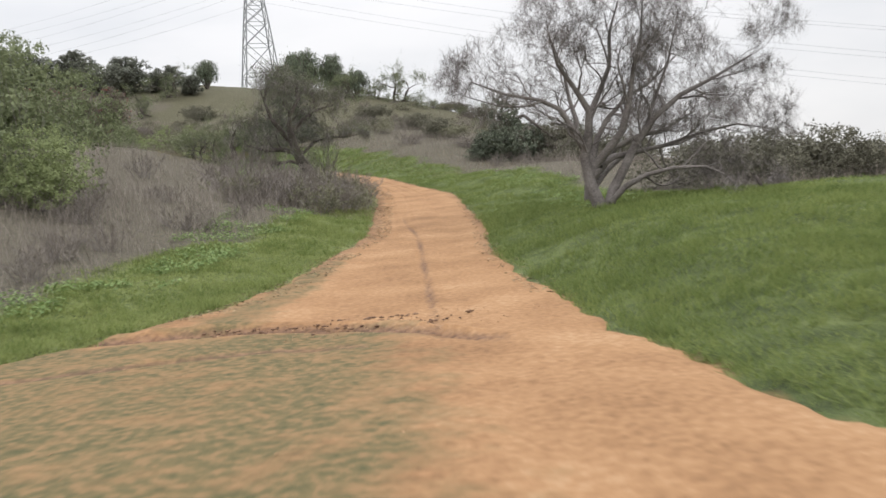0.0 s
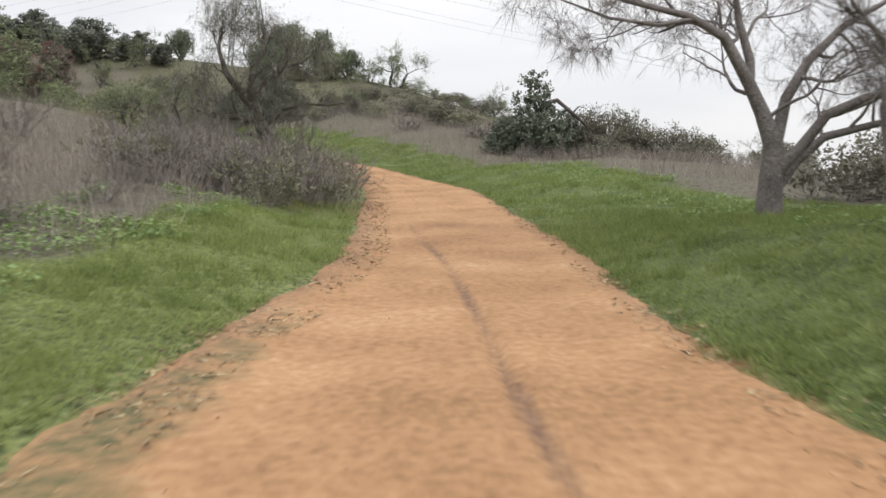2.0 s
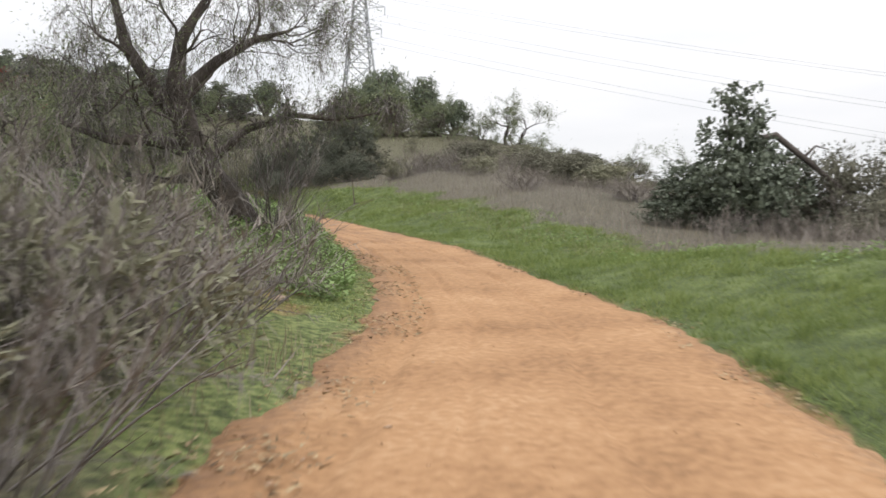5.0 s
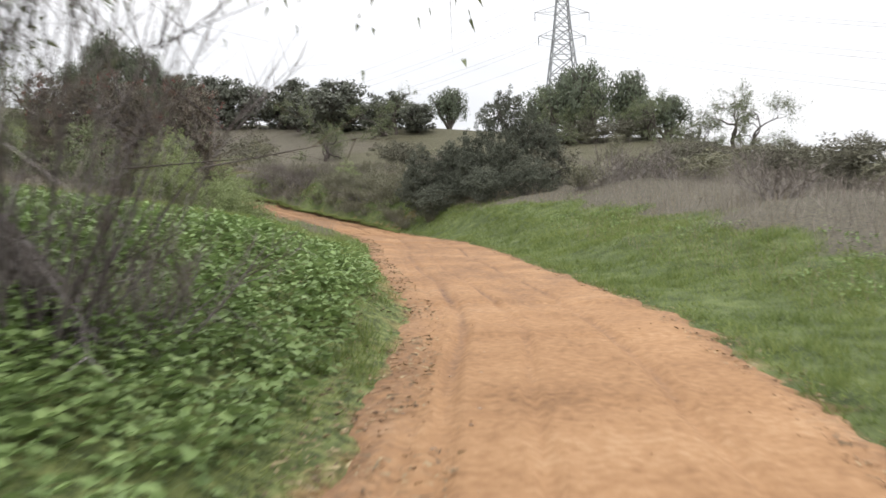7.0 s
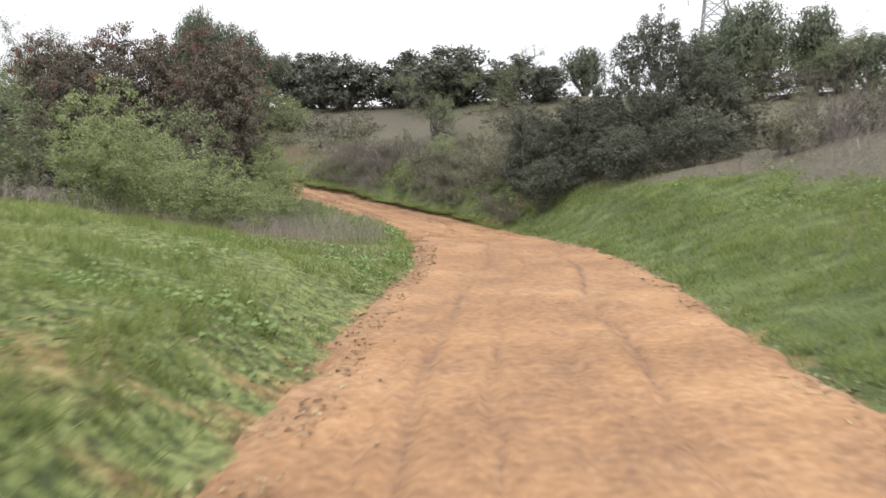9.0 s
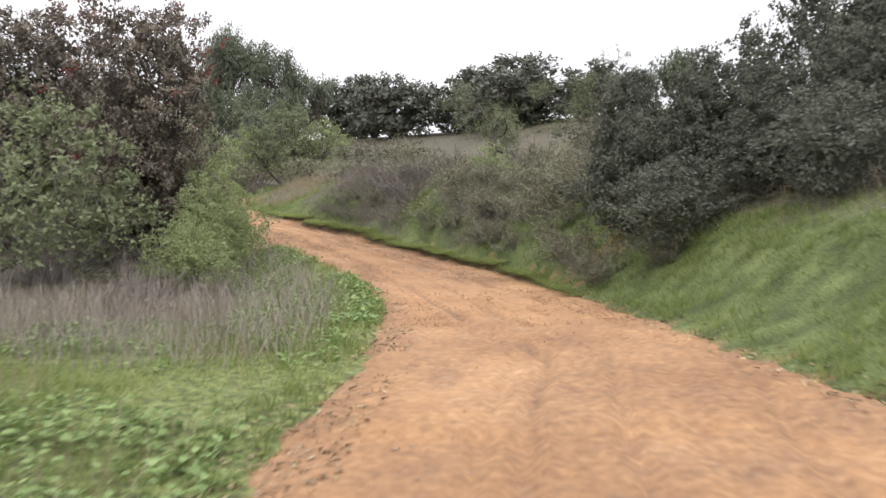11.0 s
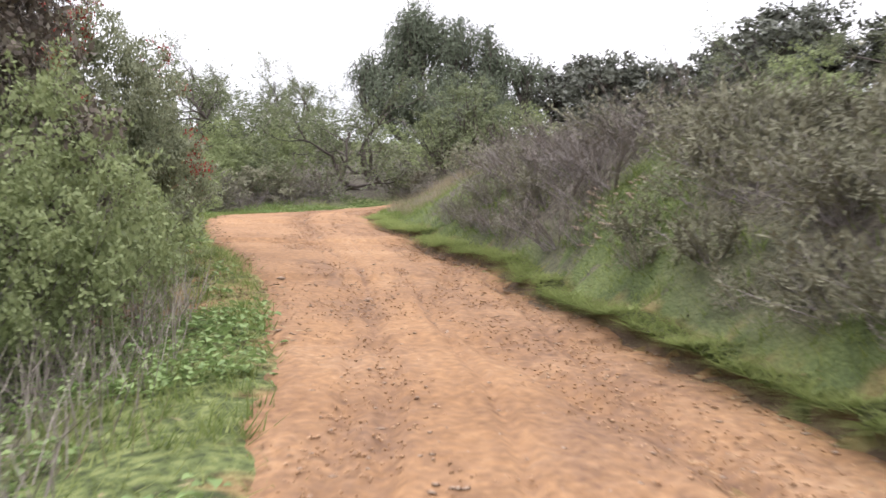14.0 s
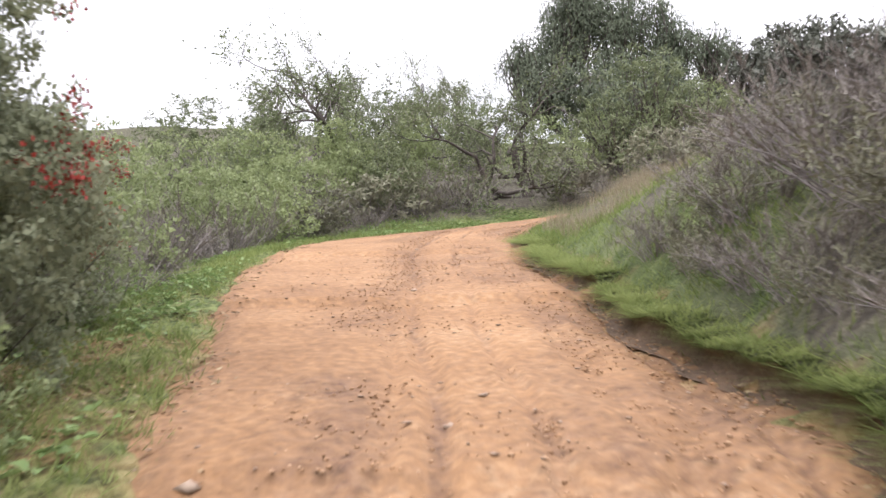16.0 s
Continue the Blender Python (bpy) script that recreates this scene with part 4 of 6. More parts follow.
shrub_1 = leafy("green_shrub", "bushy light green shrub in leaf among dry grass", "shrub", 59, [(0, 0, 1.25, 1.4, 1.3, 1.15), (0.9, 0.2, 0.9, 1.0, 1.0, 0.85), (-0.9, -0.1, 0.85, 1.1, 1.0, 0.8)], 300, 36, (0.068, 0.04), 0.135, M_SHRUB, bark=M_TWIG, trunk=0.03, plain=False)
shrub_2 = leafy("green_shrub", "tall loose light green shrub with arching shoots", "shrub", 61, [(0, 0, 1.6, 1.2, 1.1, 1.6), (0.7, 0.4, 1.0, 1.1, 1.0, 1.0), (-0.6, -0.6, 1.1, 1.0, 1.0, 1.1)], 300, 36, (0.068, 0.04), 0.135, M_SHRUB, bark=M_TWIG, trunk=0.03, plain=False)
pepper = leafy("pepper_tree", "tall green weeping pepper tree with drooping foliage", "tree", 67, [(-1.6, 0, 9.3, 2.0, 1.9, 1.4), (-2.6, 0.4, 7.6, 2.1, 1.8, 1.6), (0.6, 0.2, 8.0, 2.0, 1.8, 1.6), (2.9, 0.1, 8.6, 0.8, 0.8, 0.8), (3.2, 0.3, 6.8, 1.9, 1.6, 1.4), (5.2, 0, 6.3, 1.3, 1.3, 1.0), (-4.9, 0.2, 6.4, 1.4, 1.4, 1.1), (-3.4, -0.4, 4.6, 1.9, 1.7, 1.8), (-0.4, -0.8, 4.4, 2.4, 1.9, 2.3), (2.6, -0.5, 4.2, 2.0, 1.6, 1.9)], 760, 46, (0.24, 0.075), 0.4, M_PEPPER, trunk=0.24, droop=1.6, strands=1.15, core=0.3)
grey_tree = leafy("grey_tree", "rounded grey-green tree in the thicket by the track", "tree", 68, [(0, 0, 4.2, 2.2, 2.0, 1.7), (1.6, 0.3, 3.2, 1.8, 1.6, 1.5), (-1.7, 0, 3.0, 1.8, 1.7, 1.6), (0.2, -0.3, 2.0, 2.4, 2.0, 1.7), (-0.6, 0.2, 5.6, 1.0, 1.0, 0.7)], 300, 36, (0.13, 0.06), 0.26, M_OLIVE, trunk=0.12, droop=0.4)
toyon_spire = leafy("toyon_shrub", "tall dark toyon shrub with upright leafy shoots", "shrub", 48, [(0, 0, 1.5, 1.15, 1.1, 1.4), (0.5, 0.2, 2.8, 0.45, 0.45, 1.1), (-0.5, 0.1, 2.6, 0.45, 0.45, 1.0), (0.0, -0.2, 3.3, 0.28, 0.28, 0.9), (0.75, -0.2, 2.4, 0.35, 0.35, 0.9), (-0.8, -0.2, 1.0, 0.8, 0.8, 0.9), (0.9, 0.0, 0.9, 0.8, 0.8, 0.9)], 420, 40, (0.085, 0.045), 0.14, M_TOYON, trunk=0.04, plain=False)
pepper_2 = leafy("pepper_tree", "grey-green weeping pepper tree on the ridge", "tree", 71, [(0.1, 0, 4.6, 1.5, 1.5, 0.8), (-1.4, 0.1, 3.9, 1.0, 1.1, 0.7), (1.4, 0.2, 3.8, 1.1, 1.1, 0.8), (0.5, 0.3, 5.2, 0.8, 0.8, 0.5), (-0.2, 0.2, 3.2, 1.4, 1.3, 0.8)], 120, 34, (0.26, 0.09), 0.26, M_PEPPER, trunk=0.16, droop=2.2, strands=1.9)
far_shrub = leafy("green_shrub", "rounded grey-green shrub in the thicket", "shrub", 63, [(0, 0, 1.4, 1.3, 1.2, 1.3), (0.9, 0.3, 0.9, 1.1, 1.0, 0.9), (-0.9, -0.2, 0.9, 1.1, 1.0, 0.9), (0.4, 0.2, 2.3, 0.6, 0.6, 0.5)], 160, 22, (0.095, 0.06), 0.17, M_SHRUB, bark=M_TWIG, trunk=0.03)
tall_shrub = leafy("tall_shrub", "tall olive-green shrub with dense small leaves", "shrub", 65, [(0, 0, 2.8, 2.6, 2.4, 2.5), (1.9, 0.6, 1.8, 2.1, 2.0, 1.8), (-1.9, -0.4, 1.8, 2.1, 2.0, 1.8), (0.8, 0.4, 4.6, 1.1, 1.1, 0.8), (-1.2, 0.2, 4.0, 1.2, 1.2, 0.9)], 270, 22, (0.145, 0.095), 0.28, M_OLIVE, bark=M_TWIG, trunk=0.05)
toyon_bush = leafy("toyon_bush", "low dark grey-green toyon bush", "shrub", 64, [(0, 0, 1.1, 1.2, 1.1, 1.0), (0.9, 0.3, 0.8, 1.0, 0.9, 0.8), (-0.9, -0.2, 0.8, 1.0, 0.9, 0.8)], 230, 34, (0.075, 0.045), 0.15, M_TOYON, trunk=0.03, plain=False)
ivy_mound = leafy("ivy_mound", "dark green ivy smothering a broken tree", "ivy", 66, [(0, 0, 1.3, 1.3, 1.2, 1.2), (0.9, 0.2, 0.9, 1.0, 1.0, 0.9), (-0.9, -0.1, 0.9, 1.0, 1.0, 0.9), (0.3, 0, 2.3, 0.8, 0.8, 0.8), (0.4, 0, 3.1, 0.45, 0.45, 0.4)], 230, 26, (0.11, 0.09), 0.17, M_IVY, trunk=0.03, plain=False)
berry_shrub = leafy("berry_shrub", "green leafy toyon shrub with red berry clusters", "shrub", 69, [(0, 0, 2.6, 1.3, 1.3, 1.3), (0.6, -0.3, 1.5, 1.2, 1.2, 1.2), (-0.8, 0.3, 1.4, 1.2, 1.2, 1.2), (-0.6, 0.4, 3.6, 1.0, 1.0, 0.9), (0.8, 0.2, 3.5, 0.6, 0.6, 0.7)], 560, 56, (0.075, 0.04), 0.16, M_BERRY_LEAF, trunk=0.04, core=0.12, berries=130, plain=False)
scrub_1 = leafy("scrub_bush", "mounded olive-brown scrub bush", "shrub", 107, [(0, 0, 0.75, 1.1, 1.0, 0.75), (0.8, 0.3, 0.55, 0.8, 0.8, 0.55), (-0.8, -0.2, 0.5, 0.8, 0.8, 0.5)], 70, 16, (0.12, 0.055), 0.17, M_SCRUB, bark=M_TWIG, trunk=0.02, core=0.22)
scrub_2 = leafy("scrub_bush", "low grey-brown scrub bush", "shrub", 109, [(0, 0, 0.6, 1.3, 1.1, 0.6), (0.9, -0.3, 0.7, 0.8, 0.8, 0.65)], 80, 18, (0.12, 0.045), 0.16, M_SAGE, bark=M_TWIG, trunk=0.02)
scrub_3 = leafy("scrub_thicket", "dense olive-brown scrub thicket on the slope", "shrub", 113, [(0, 0, 1.2, 1.9, 1.6, 1.0), (1.7, 0.3, 0.9, 1.4, 1.3, 0.9), (-1.7, -0.2, 0.8, 1.4, 1.3, 0.8)], 230, 32, (0.11, 0.06), 0.24, M_SCRUB, bark=M_TWIG, trunk=0.02, core=0.22)
SPEC_SMALL = [(4, 0.78, 52, 0.24, 0.03), (4, 0.7, 52, 0.28, 0.03), (4, 0.62, 52, 0.3, 0.0), (0, 0.5, 45, 0.3, -0.05)]
bare_small = bare_tree("bare_tree", "small gnarled half-bare tree with grey foliage on the hill", 73, [((0, 0, -0.2), (-0.45, 0, 1), 1.7, 0.16), ((0.1, 0, -0.2), (0.75, 0.1, 0.7), 1.8, 0.14)], SPEC_SMALL, (14, 0.4, 0.016, 0.75, 0.3), M_DARK_BARK, M_TWIG, (9000, 0.085, 0.045, M_OLIVE))
sage_1 = thin_brush("sage_shrub", "grey-olive sagebrush, fine twigged and half dry", 79, 0.9, 1.15, 22, 9, M_SAGE, 0.011, (2200, 0.09, 0.038))
sage_2 = thin_brush("sage_shrub", "low grey-olive sagebrush leaning from the bank", 83, 1.15, 0.95, 24, 9, M_SAGE, 0.011, (2200, 0.09, 0.038))
sage_3 = thin_brush("sage_shrub", "mounded olive sagebrush with soft grey leaves", 85, 1.0, 0.85, 22, 6, M_SAGE, 0.01, (2600, 0.095, 0.038))
brush_1 = thin_brush("dry_brush", "leafless purple-brown dry brush", 89, 1.15, 1.15, 24, 21, M_BROWN, 0.012)
brush_2 = thin_brush("dry_brush", "tangled brown dead brush", 97, 1.35, 0.95, 24, 22, M_BROWN, 0.012)

stem_fan = thin_brush("stem_clump", "clump of tall thin bare stems under the leaning tree", 91, 1.7, 3.1, 34, 12, M_TWIG, 0.01, wood=M_DARK_TWIG, thick=1.35)
put(stem_fan, -7.5, 58.2, 0.95, 0)
rnd = random.Random(4)
for proto, x, y, size, tall in (
    (oak_1, -47.3, 143, 1.35, 0.74), (oak_2, -67, 153, 1.3, 1.0), (oak_1, -60, 156, 1.2, 0.9), (oak_2, -53, 148, 1.0, 0.8), (oak_1, -78, 158, 1.3, 0.9), (oak_2, -41.5, 143, 1.1, 0.65), (oak_2, -72, 156, 1.2, 0.9), (oak_2, -36.5, 139, 0.75, 0.8),
    (far_shrub, -43.5, 102.5, 1.0, 1.0), (oak_1, -58, 103, 0.8, 0.9),
    (toyon_1, -16.1, 99.2, 0.78, 1.36), (toyon_spire, -20.0, 97.5, 0.78, 1.12), (toyon_spire, -18.9, 98.3, 0.78, 1.02), (toyon_spire, -17.3, 97.2, 0.75, 0.85), (toyon_bush, -18.6, 96.0, 0.8, 1.0), (toyon_bush, -16.0, 95.6, 0.9, 1.0), (toyon_bush, -14.0, 96.0, 0.9, 1.0), (toyon_spire, -21.3, 99.6, 0.6, 0.8),
    (toyon_2, -33.8, 96.6, 1.0, 1.14), (toyon_2, -36.6, 94.8, 1.0, 1.1), (toyon_2, -39.6, 93.8, 1.0, 1.0), (berry_shrub, -36.8, 100.5, 0.75, 1.3), (toyon_2, -38.9, 99.4, 0.72, 1.1), 
    (pepper, -72, 138.5, 1.12, 1.08), (pepper_2, -18.8, 135, 1.6, 0.8), (pepper_2, -15.4, 136.2, 1.15, 1.0), (pepper_2, -22.4, 134.5, 1.35, 0.72), (pepper_2, -11.6, 133.5, 1.0, 0.72), (pepper_2, -20.6, 137.5, 1.1, 1.1), (pepper_2, -13.6, 134.5, 0.8, 0.8),
    (far_shrub, -28.6, 106.6, 0.5, 1.0), (pepper_2, -36, 147, 1.1, 0.8), (pepper_2, -66, 134, 1.2, 0.85), (grey_tree, -55.2, 125.6, 1.0, 1.0),
    (bare_small, -6.2, 134, 1.5, 1.05), (bare_small, -9.0, 134, 0.8, 0.9), (bare_small, 7, 137, 1.1, 1.0), (bare_small, -0.8, 136, 0.6, 0.8), (bare_small, 22, 82, 1.0, 1.0),
    (bare_small, -13.5, 61, 1.0, 1.0), (bare_small, -16.5, 62, 0.9, 0.8), (bare_small, -13.5, 132.5, 1.3, 0.9), (bare_small, -17.3, 131.5, 1.3, 0.9), (bare_small, -20.8, 131.5, 1.3, 0.9), (scrub_3, -14, 131.5, 1.0, 0.9), (scrub_3, -18, 131, 1.0, 0.9), (scrub_3, -22, 130.5, 1.0, 0.9), (bare_small, -62, 114.5, 1.9, 1.0), (bare_small, -59, 122, 1.6, 0.9), (bare_small, -50, 145, 1.4, 1.0), (bare_small, -57, 152, 1.5, 1.0), (bare_small, -38.5, 138, 1.2, 1.0), (bare_small, -102, 146, 1.9, 1.2), (bare_small, -97, 140, 1.6, 1.2), (bare_small, -85, 126, 1.5, 1.3), (bare_small, -40, 126, 1.2, 1.0),
    # tall green shrubs left of the first bend
    (tall_shrub, -23.5, 61, 0.95, 0.95), (tall_shrub, -28, 60, 1.3, 1.0), (tall_shrub, -33, 58, 1.1, 1.0), (tall_shrub, -38, 57, 1.15, 1.0),
    (tall_shrub, -14.4, 31.5, 0.95, 1.12), (tall_shrub, -17.0, 33.2, 1.0, 1.1), (shrub_1, -13.0, 30.0, 1.2, 1.0),
    # broken tree's ivy and the scrub right of the bank
    (ivy_mound, 4.9, 70.6, 1.5, 1.0), (ivy_mound, 3.2, 71.5, 0.9, 0.8), (ivy_mound, 7.2, 72, 1.0, 0.9), (scrub_3, 8.8, 71.6, 1.1, 1.4), (bare_small, 4.2, 74.5, 0.8, 1.0),
    # light green shrub left past the leaning tree
    (shrub_1, -22.6, 83.8, 0.9, 0.9), (shrub_2, -24.6, 82.6, 1.1, 1.0), (tall_shrub, -27.6, 81.8, 0.62, 0.95), (tall_shrub, -31, 80, 0.6, 1.0), (shrub_1, -26.6, 85.5, 1.1, 1.0), (tall_shrub, -34, 83, 0.6, 1.0),
    # at the second bend
    (shrub_2, -31.0, 96.5, 0.8, 1.1), (shrub_2, -32.0, 97.6, 0.85, 1.25), (shrub_1, -33.5, 98.4, 0.8, 1.45), (shrub_1, -35.5, 100.0, 0.6, 1.1), (shrub_2, -34.6, 98.6, 0.8, 1.3), (shrub_1, -29.6, 94.6, 0.8, 0.85),
    (tall_shrub, -31.9, 92.6, 0.8, 1.0), (berry_shrub, -39.4, 101.4, 0.7, 0.8),
    # thicket beyond the second bend
    (far_shrub, -52, 108.5, 1.0, 0.8), (far_shrub, -56, 111, 1.2, 0.8), (tall_shrub, -58, 115, 0.65, 0.8), (far_shrub, -62, 119, 1.4, 0.9), (tall_shrub, -64, 113, 0.75, 0.8), (tall_shrub, -68, 122, 0.8, 0.9), (far_shrub, -63, 126, 1.3, 1.0),
    (far_shrub, -66, 132, 1.4, 1.0), (tall_shrub, -72, 128, 0.85, 0.9), (tall_shrub, -70, 112, 0.85, 0.85), (tall_shrub, -76, 118, 0.9, 0.9), (tall_shrub, -80, 126, 0.9, 0.9), (far_shrub, -58, 104, 1.3, 0.8), (tall_shrub, -64, 105, 0.75, 0.8), (far_shrub, -50, 102, 1.0, 0.8),
    (far_shrub, -59, 130, 1.3, 1.0), (far_shrub, -61.5, 136, 1.4, 1.1),
):
    put(proto, x, y, size, 3 if proto is toyon_1 else 45 if proto is pepper else rnd.uniform(0, 360), tall=tall)

# sage and dry brush: first bend, behind the trees, the bank of the second bend, the hill
for proto, x, y, size in (
    (brush_1, -4.4, 38.5, 0.9), (sage_2, -4.2, 40.3, 1.0), (brush_2, -5.8, 40.0, 1.1), (brush_1, -4.0, 42.3, 1.05), (brush_1, -5.6, 42.6, 1.1), (sage_2, -4.4, 44.2, 1.1), (brush_2, -6.3, 44.5, 1.2),
    (brush_1, -4.9, 46.2, 1.1), (brush_1, -7.6, 42.2, 1.2), (brush_2, -8.0, 46.5, 1.2), (sage_2, -6.4, 38.6, 0.9), (brush_1, -8.4, 39.6, 1.0), (brush_1, -6.2, 48.2, 1.1), (brush_2, -10.5, 44.5, 1.2), (brush_1, -10.0, 49.5, 1.3),
    (sage_2, -7.6, 51.0, 1.0), (brush_2, -12.5, 50.5, 1.3), (brush_1, -12.0, 55.0, 1.4), (brush_2, -9.2, 55.5, 1.2), (brush_1, -15.0, 46.5, 1.2),
    (brush_1, -7.5, 59.3, 0.85),
    (scrub_1, 9, 38, 1.2), (scrub_3, 12, 39, 1.1), (scrub_3, 16, 41, 1.25), (scrub_3, 20, 42, 1.3), (scrub_3, 24.5, 43, 1.3), (scrub_3, 29, 45, 1.35), (scrub_3, 18, 47, 1.1), (scrub_3, 34, 48, 1.2),
    (brush_2, 7.4, 72.5, 1.5), (brush_1, 9.0, 71, 1.5), (scrub_3, 11.5, 69.5, 1.15), (scrub_1, 14, 68, 1.6), (scrub_3, 17.5, 64.5, 1.0), (scrub_1, 21, 62, 1.5), (scrub_3, 25, 60.5, 0.85), (scrub_3, 30.5, 57.5, 1.1),
    (brush_2, 10.5, 75, 1.5), (scrub_3, 15, 73, 1.1), (scrub_3, 20, 71, 1.1), (brush_1, 3.8, 66.5, 0.9), (brush_2, 6.5, 68.5, 1.1), (scrub_1, 8.5, 67.5, 1.2),
    (brush_1, -9.8, 95.0, 1.3), (brush_2, -7.0, 95.5, 1.4), (brush_1, -4.0, 96.5, 1.3), (sage_1, -11, 94.0, 1.0), (brush_2, -1.0, 98, 1.3), (scrub_1, -13.6, 99.0, 1.5), (brush_2, -9.5, 98.5, 1.4), (brush_1, 2.5, 98, 1.3),
    (sage_3, -29.0, 111.0, 0.8), (sage_2, -31.6, 111.6, 0.7), (sage_3, -35.4, 113.0, 0.8), (sage_2, -26.0, 110.0, 0.8), (sage_3, -22.0, 107.2, 0.8), (sage_2, -38.4, 113.6, 0.9), (sage_3, -40, 116.6, 1.0),
    (sage_3, -19.0, 102.2, 0.9), (sage_2, -20.5, 104.6, 0.8), (sage_3, -24.5, 106.5, 0.8), (sage_2, -23.0, 103.5, 0.8), (sage_3, -27.0, 107.5, 0.8), (sage_1, -17.5, 100.5, 0.9), (sage_3, -22.6, 100.4, 0.8), (sage_3, -23.6, 102.0, 0.8), (sage_2, -25.0, 105.0, 0.8), (sage_3, -21.2, 101.2, 0.8), (sage_2, -24.6, 103.4, 0.7), (sage_3, -22.4, 102.8, 0.8), (sage_3, -26.4, 106.0, 0.7),
    (brush_1, -28.2, 92.2, 0.8), (brush_2, -31.8, 92.6, 0.9), (brush_1, -34.0, 94.0, 1.0), (brush_2, -26.8, 90.4, 0.7), (brush_1, -37.6, 96.0, 1.1), (brush_2, -42.0, 103.0, 0.9), (brush_1, -47, 105.0, 1.1), (brush_2, -50, 107.0, 1.2),
    (scrub_1, -54, 110.5, 1.2), (scrub_2, -56.5, 114, 1.3), (brush_2, -57, 118, 1.4), (scrub_1, -56.5, 122, 1.4), (brush_1, -57.5, 125, 1.5), (scrub_2, -47.5, 119, 1.2), (scrub_1, -46.5, 123, 1.4), (scrub_2, -47, 127, 1.5), (brush_1, -55.5, 128, 1.4), (scrub_1, -51.5, 133, 1.6), (scrub_1, -56, 134, 1.7), (brush_2, -61, 131, 1.5), (scrub_2, -42.5, 115.5, 1.0),
):
    put(proto, x, y, size * rnd.uniform(0.9, 1.1), rnd.uniform(0, 360))
# dense mounds inside the first bend
for _ in range(46):
    x, y = rnd.uniform(-9.0, -3.4), rnd.uniform(36.0, 50.0)
    s, lat, _z1 = along(np.array([x]), np.array([y]))
    if lat[0] < -2.5:
        put(rnd.choice((sage_3, brush_1, brush_2, brush_2)), x, y, rnd.uniform(0.95, 1.35), rnd.uniform(0, 360))
# brushy clumps in the dry field
for _ in range(34):
    x, y = rnd.uniform(-15, -5.2), rnd.uniform(19, 37)
    s, lat, _z1 = along(np.array([x]), np.array([y]))
    if lat[0] < np.interp(s[0], (12, 20, 30, 38), (-7.5, -7.0, -5.6, -4.0)):
        put(rnd.choice((brush_1, brush_2, brush_2)), x, y, rnd.uniform(0.5, 0.8), rnd.uniform(0, 360))
# thicket along the outer verge past the second bend
for s_at in np.arange(115.5, 138, 1.3):
    for o in (2.4, 4.0, 6.2):
        st, lat = s_at + rnd.uniform(-0.5, 0.5), float(np.interp(s_at, *EDGE_L)) - o - rnd.uniform(-0.3, 0.7)
        x = float(np.interp(st, STEP, LINE[:, 0]) + np.interp(st, STEP, TANGENT[:, 1]) * lat)
        y = float(np.interp(st, STEP, LINE[:, 1]) - np.interp(st, STEP, TANGENT[:, 0]) * lat)
        if o < 3 and rnd.random() < 0.5:
            put(rnd.choice((sage_3, brush_2)), x, y, rnd.uniform(0.8, 1.0), rnd.uniform(0, 360))
        else:
            put(rnd.choice((far_shrub, far_shrub, brush_1)), x, y, rnd.uniform(0.8, 1.1) * (0.7 if o < 3 else 1.0 if o < 5 else 1.25), rnd.uniform(0, 360))
# small sage tufts along the lip
for s_at in np.arange(98.5, 119, 0.55):
    if rnd.random() < 0.6:
        lat = float(np.interp(s_at, *EDGE_R)) + rnd.uniform(0.4, 0.75)
        x = float(np.interp(s_at, STEP, LINE[:, 0]) + np.interp(s_at, STEP, TANGENT[:, 1]) * lat)
        y = float(np.interp(s_at, STEP, LINE[:, 1]) - np.interp(s_at, STEP, TANGENT[:, 0]) * lat)
        put(rnd.choice((sage_2, sage_3, brush_2)), x, y, rnd.uniform(0.28, 0.48), rnd.uniform(0, 360))
# sage over the plateau above the bank
for _ in range(100):
    x, y = rnd.uniform(-38, -11), rnd.uniform(99, 122)
    s, lat, _z1 = along(np.array([x]), np.array([y]))
    if 7.5 < lat[0] < 18:
        put(rnd.choice((sage_3, sage_2, scrub_1)), x, y, rnd.uniform(0.45, 0.75), rnd.uniform(0, 360), tall=0.8)
# rows of sage and brush along the cut bank
for s_at in np.arange(98.5, 128, 0.8):
    for row, (o, big) in enumerate(((0.75, 0.66), (1.35, 0.8), (2.2, 0.82), (3.2, 0.75), (4.6, 0.7))):
        if row == 0 and (s_at < 99 or 109 < s_at < 111.5 or s_at > 123.5) or row == 1 and 110 < s_at < 111.5:
            continue
        if s_at > 118.5 and row < 2 or s_at > 120.5:
            continue
        st = s_at + rnd.uniform(-0.4, 0.4)
        lat = float(np.interp(st, *EDGE_R)) + o + rnd.uniform(-0.3, 0.4)
        x = float(np.interp(st, STEP, LINE[:, 0]) + np.interp(st, STEP, TANGENT[:, 1]) * lat)
        y = float(np.interp(st, STEP, LINE[:, 1]) - np.interp(st, STEP, TANGENT[:, 0]) * lat)
        kind = rnd.choice((sage_1, sage_2, sage_3, sage_3)) if s_at < 112 else rnd.choice((brush_1, brush_2, brush_2, sage_2))
        put(kind, x, y, big * rnd.uniform(0.75, 1.1) * (0.75 if s_at > 117.5 else 1.05 if s_at > 112 and row else 1), rnd.uniform(0, 360), tall=0.95 if s_at > 112 else 0.9 if row < 2 else 0.65)
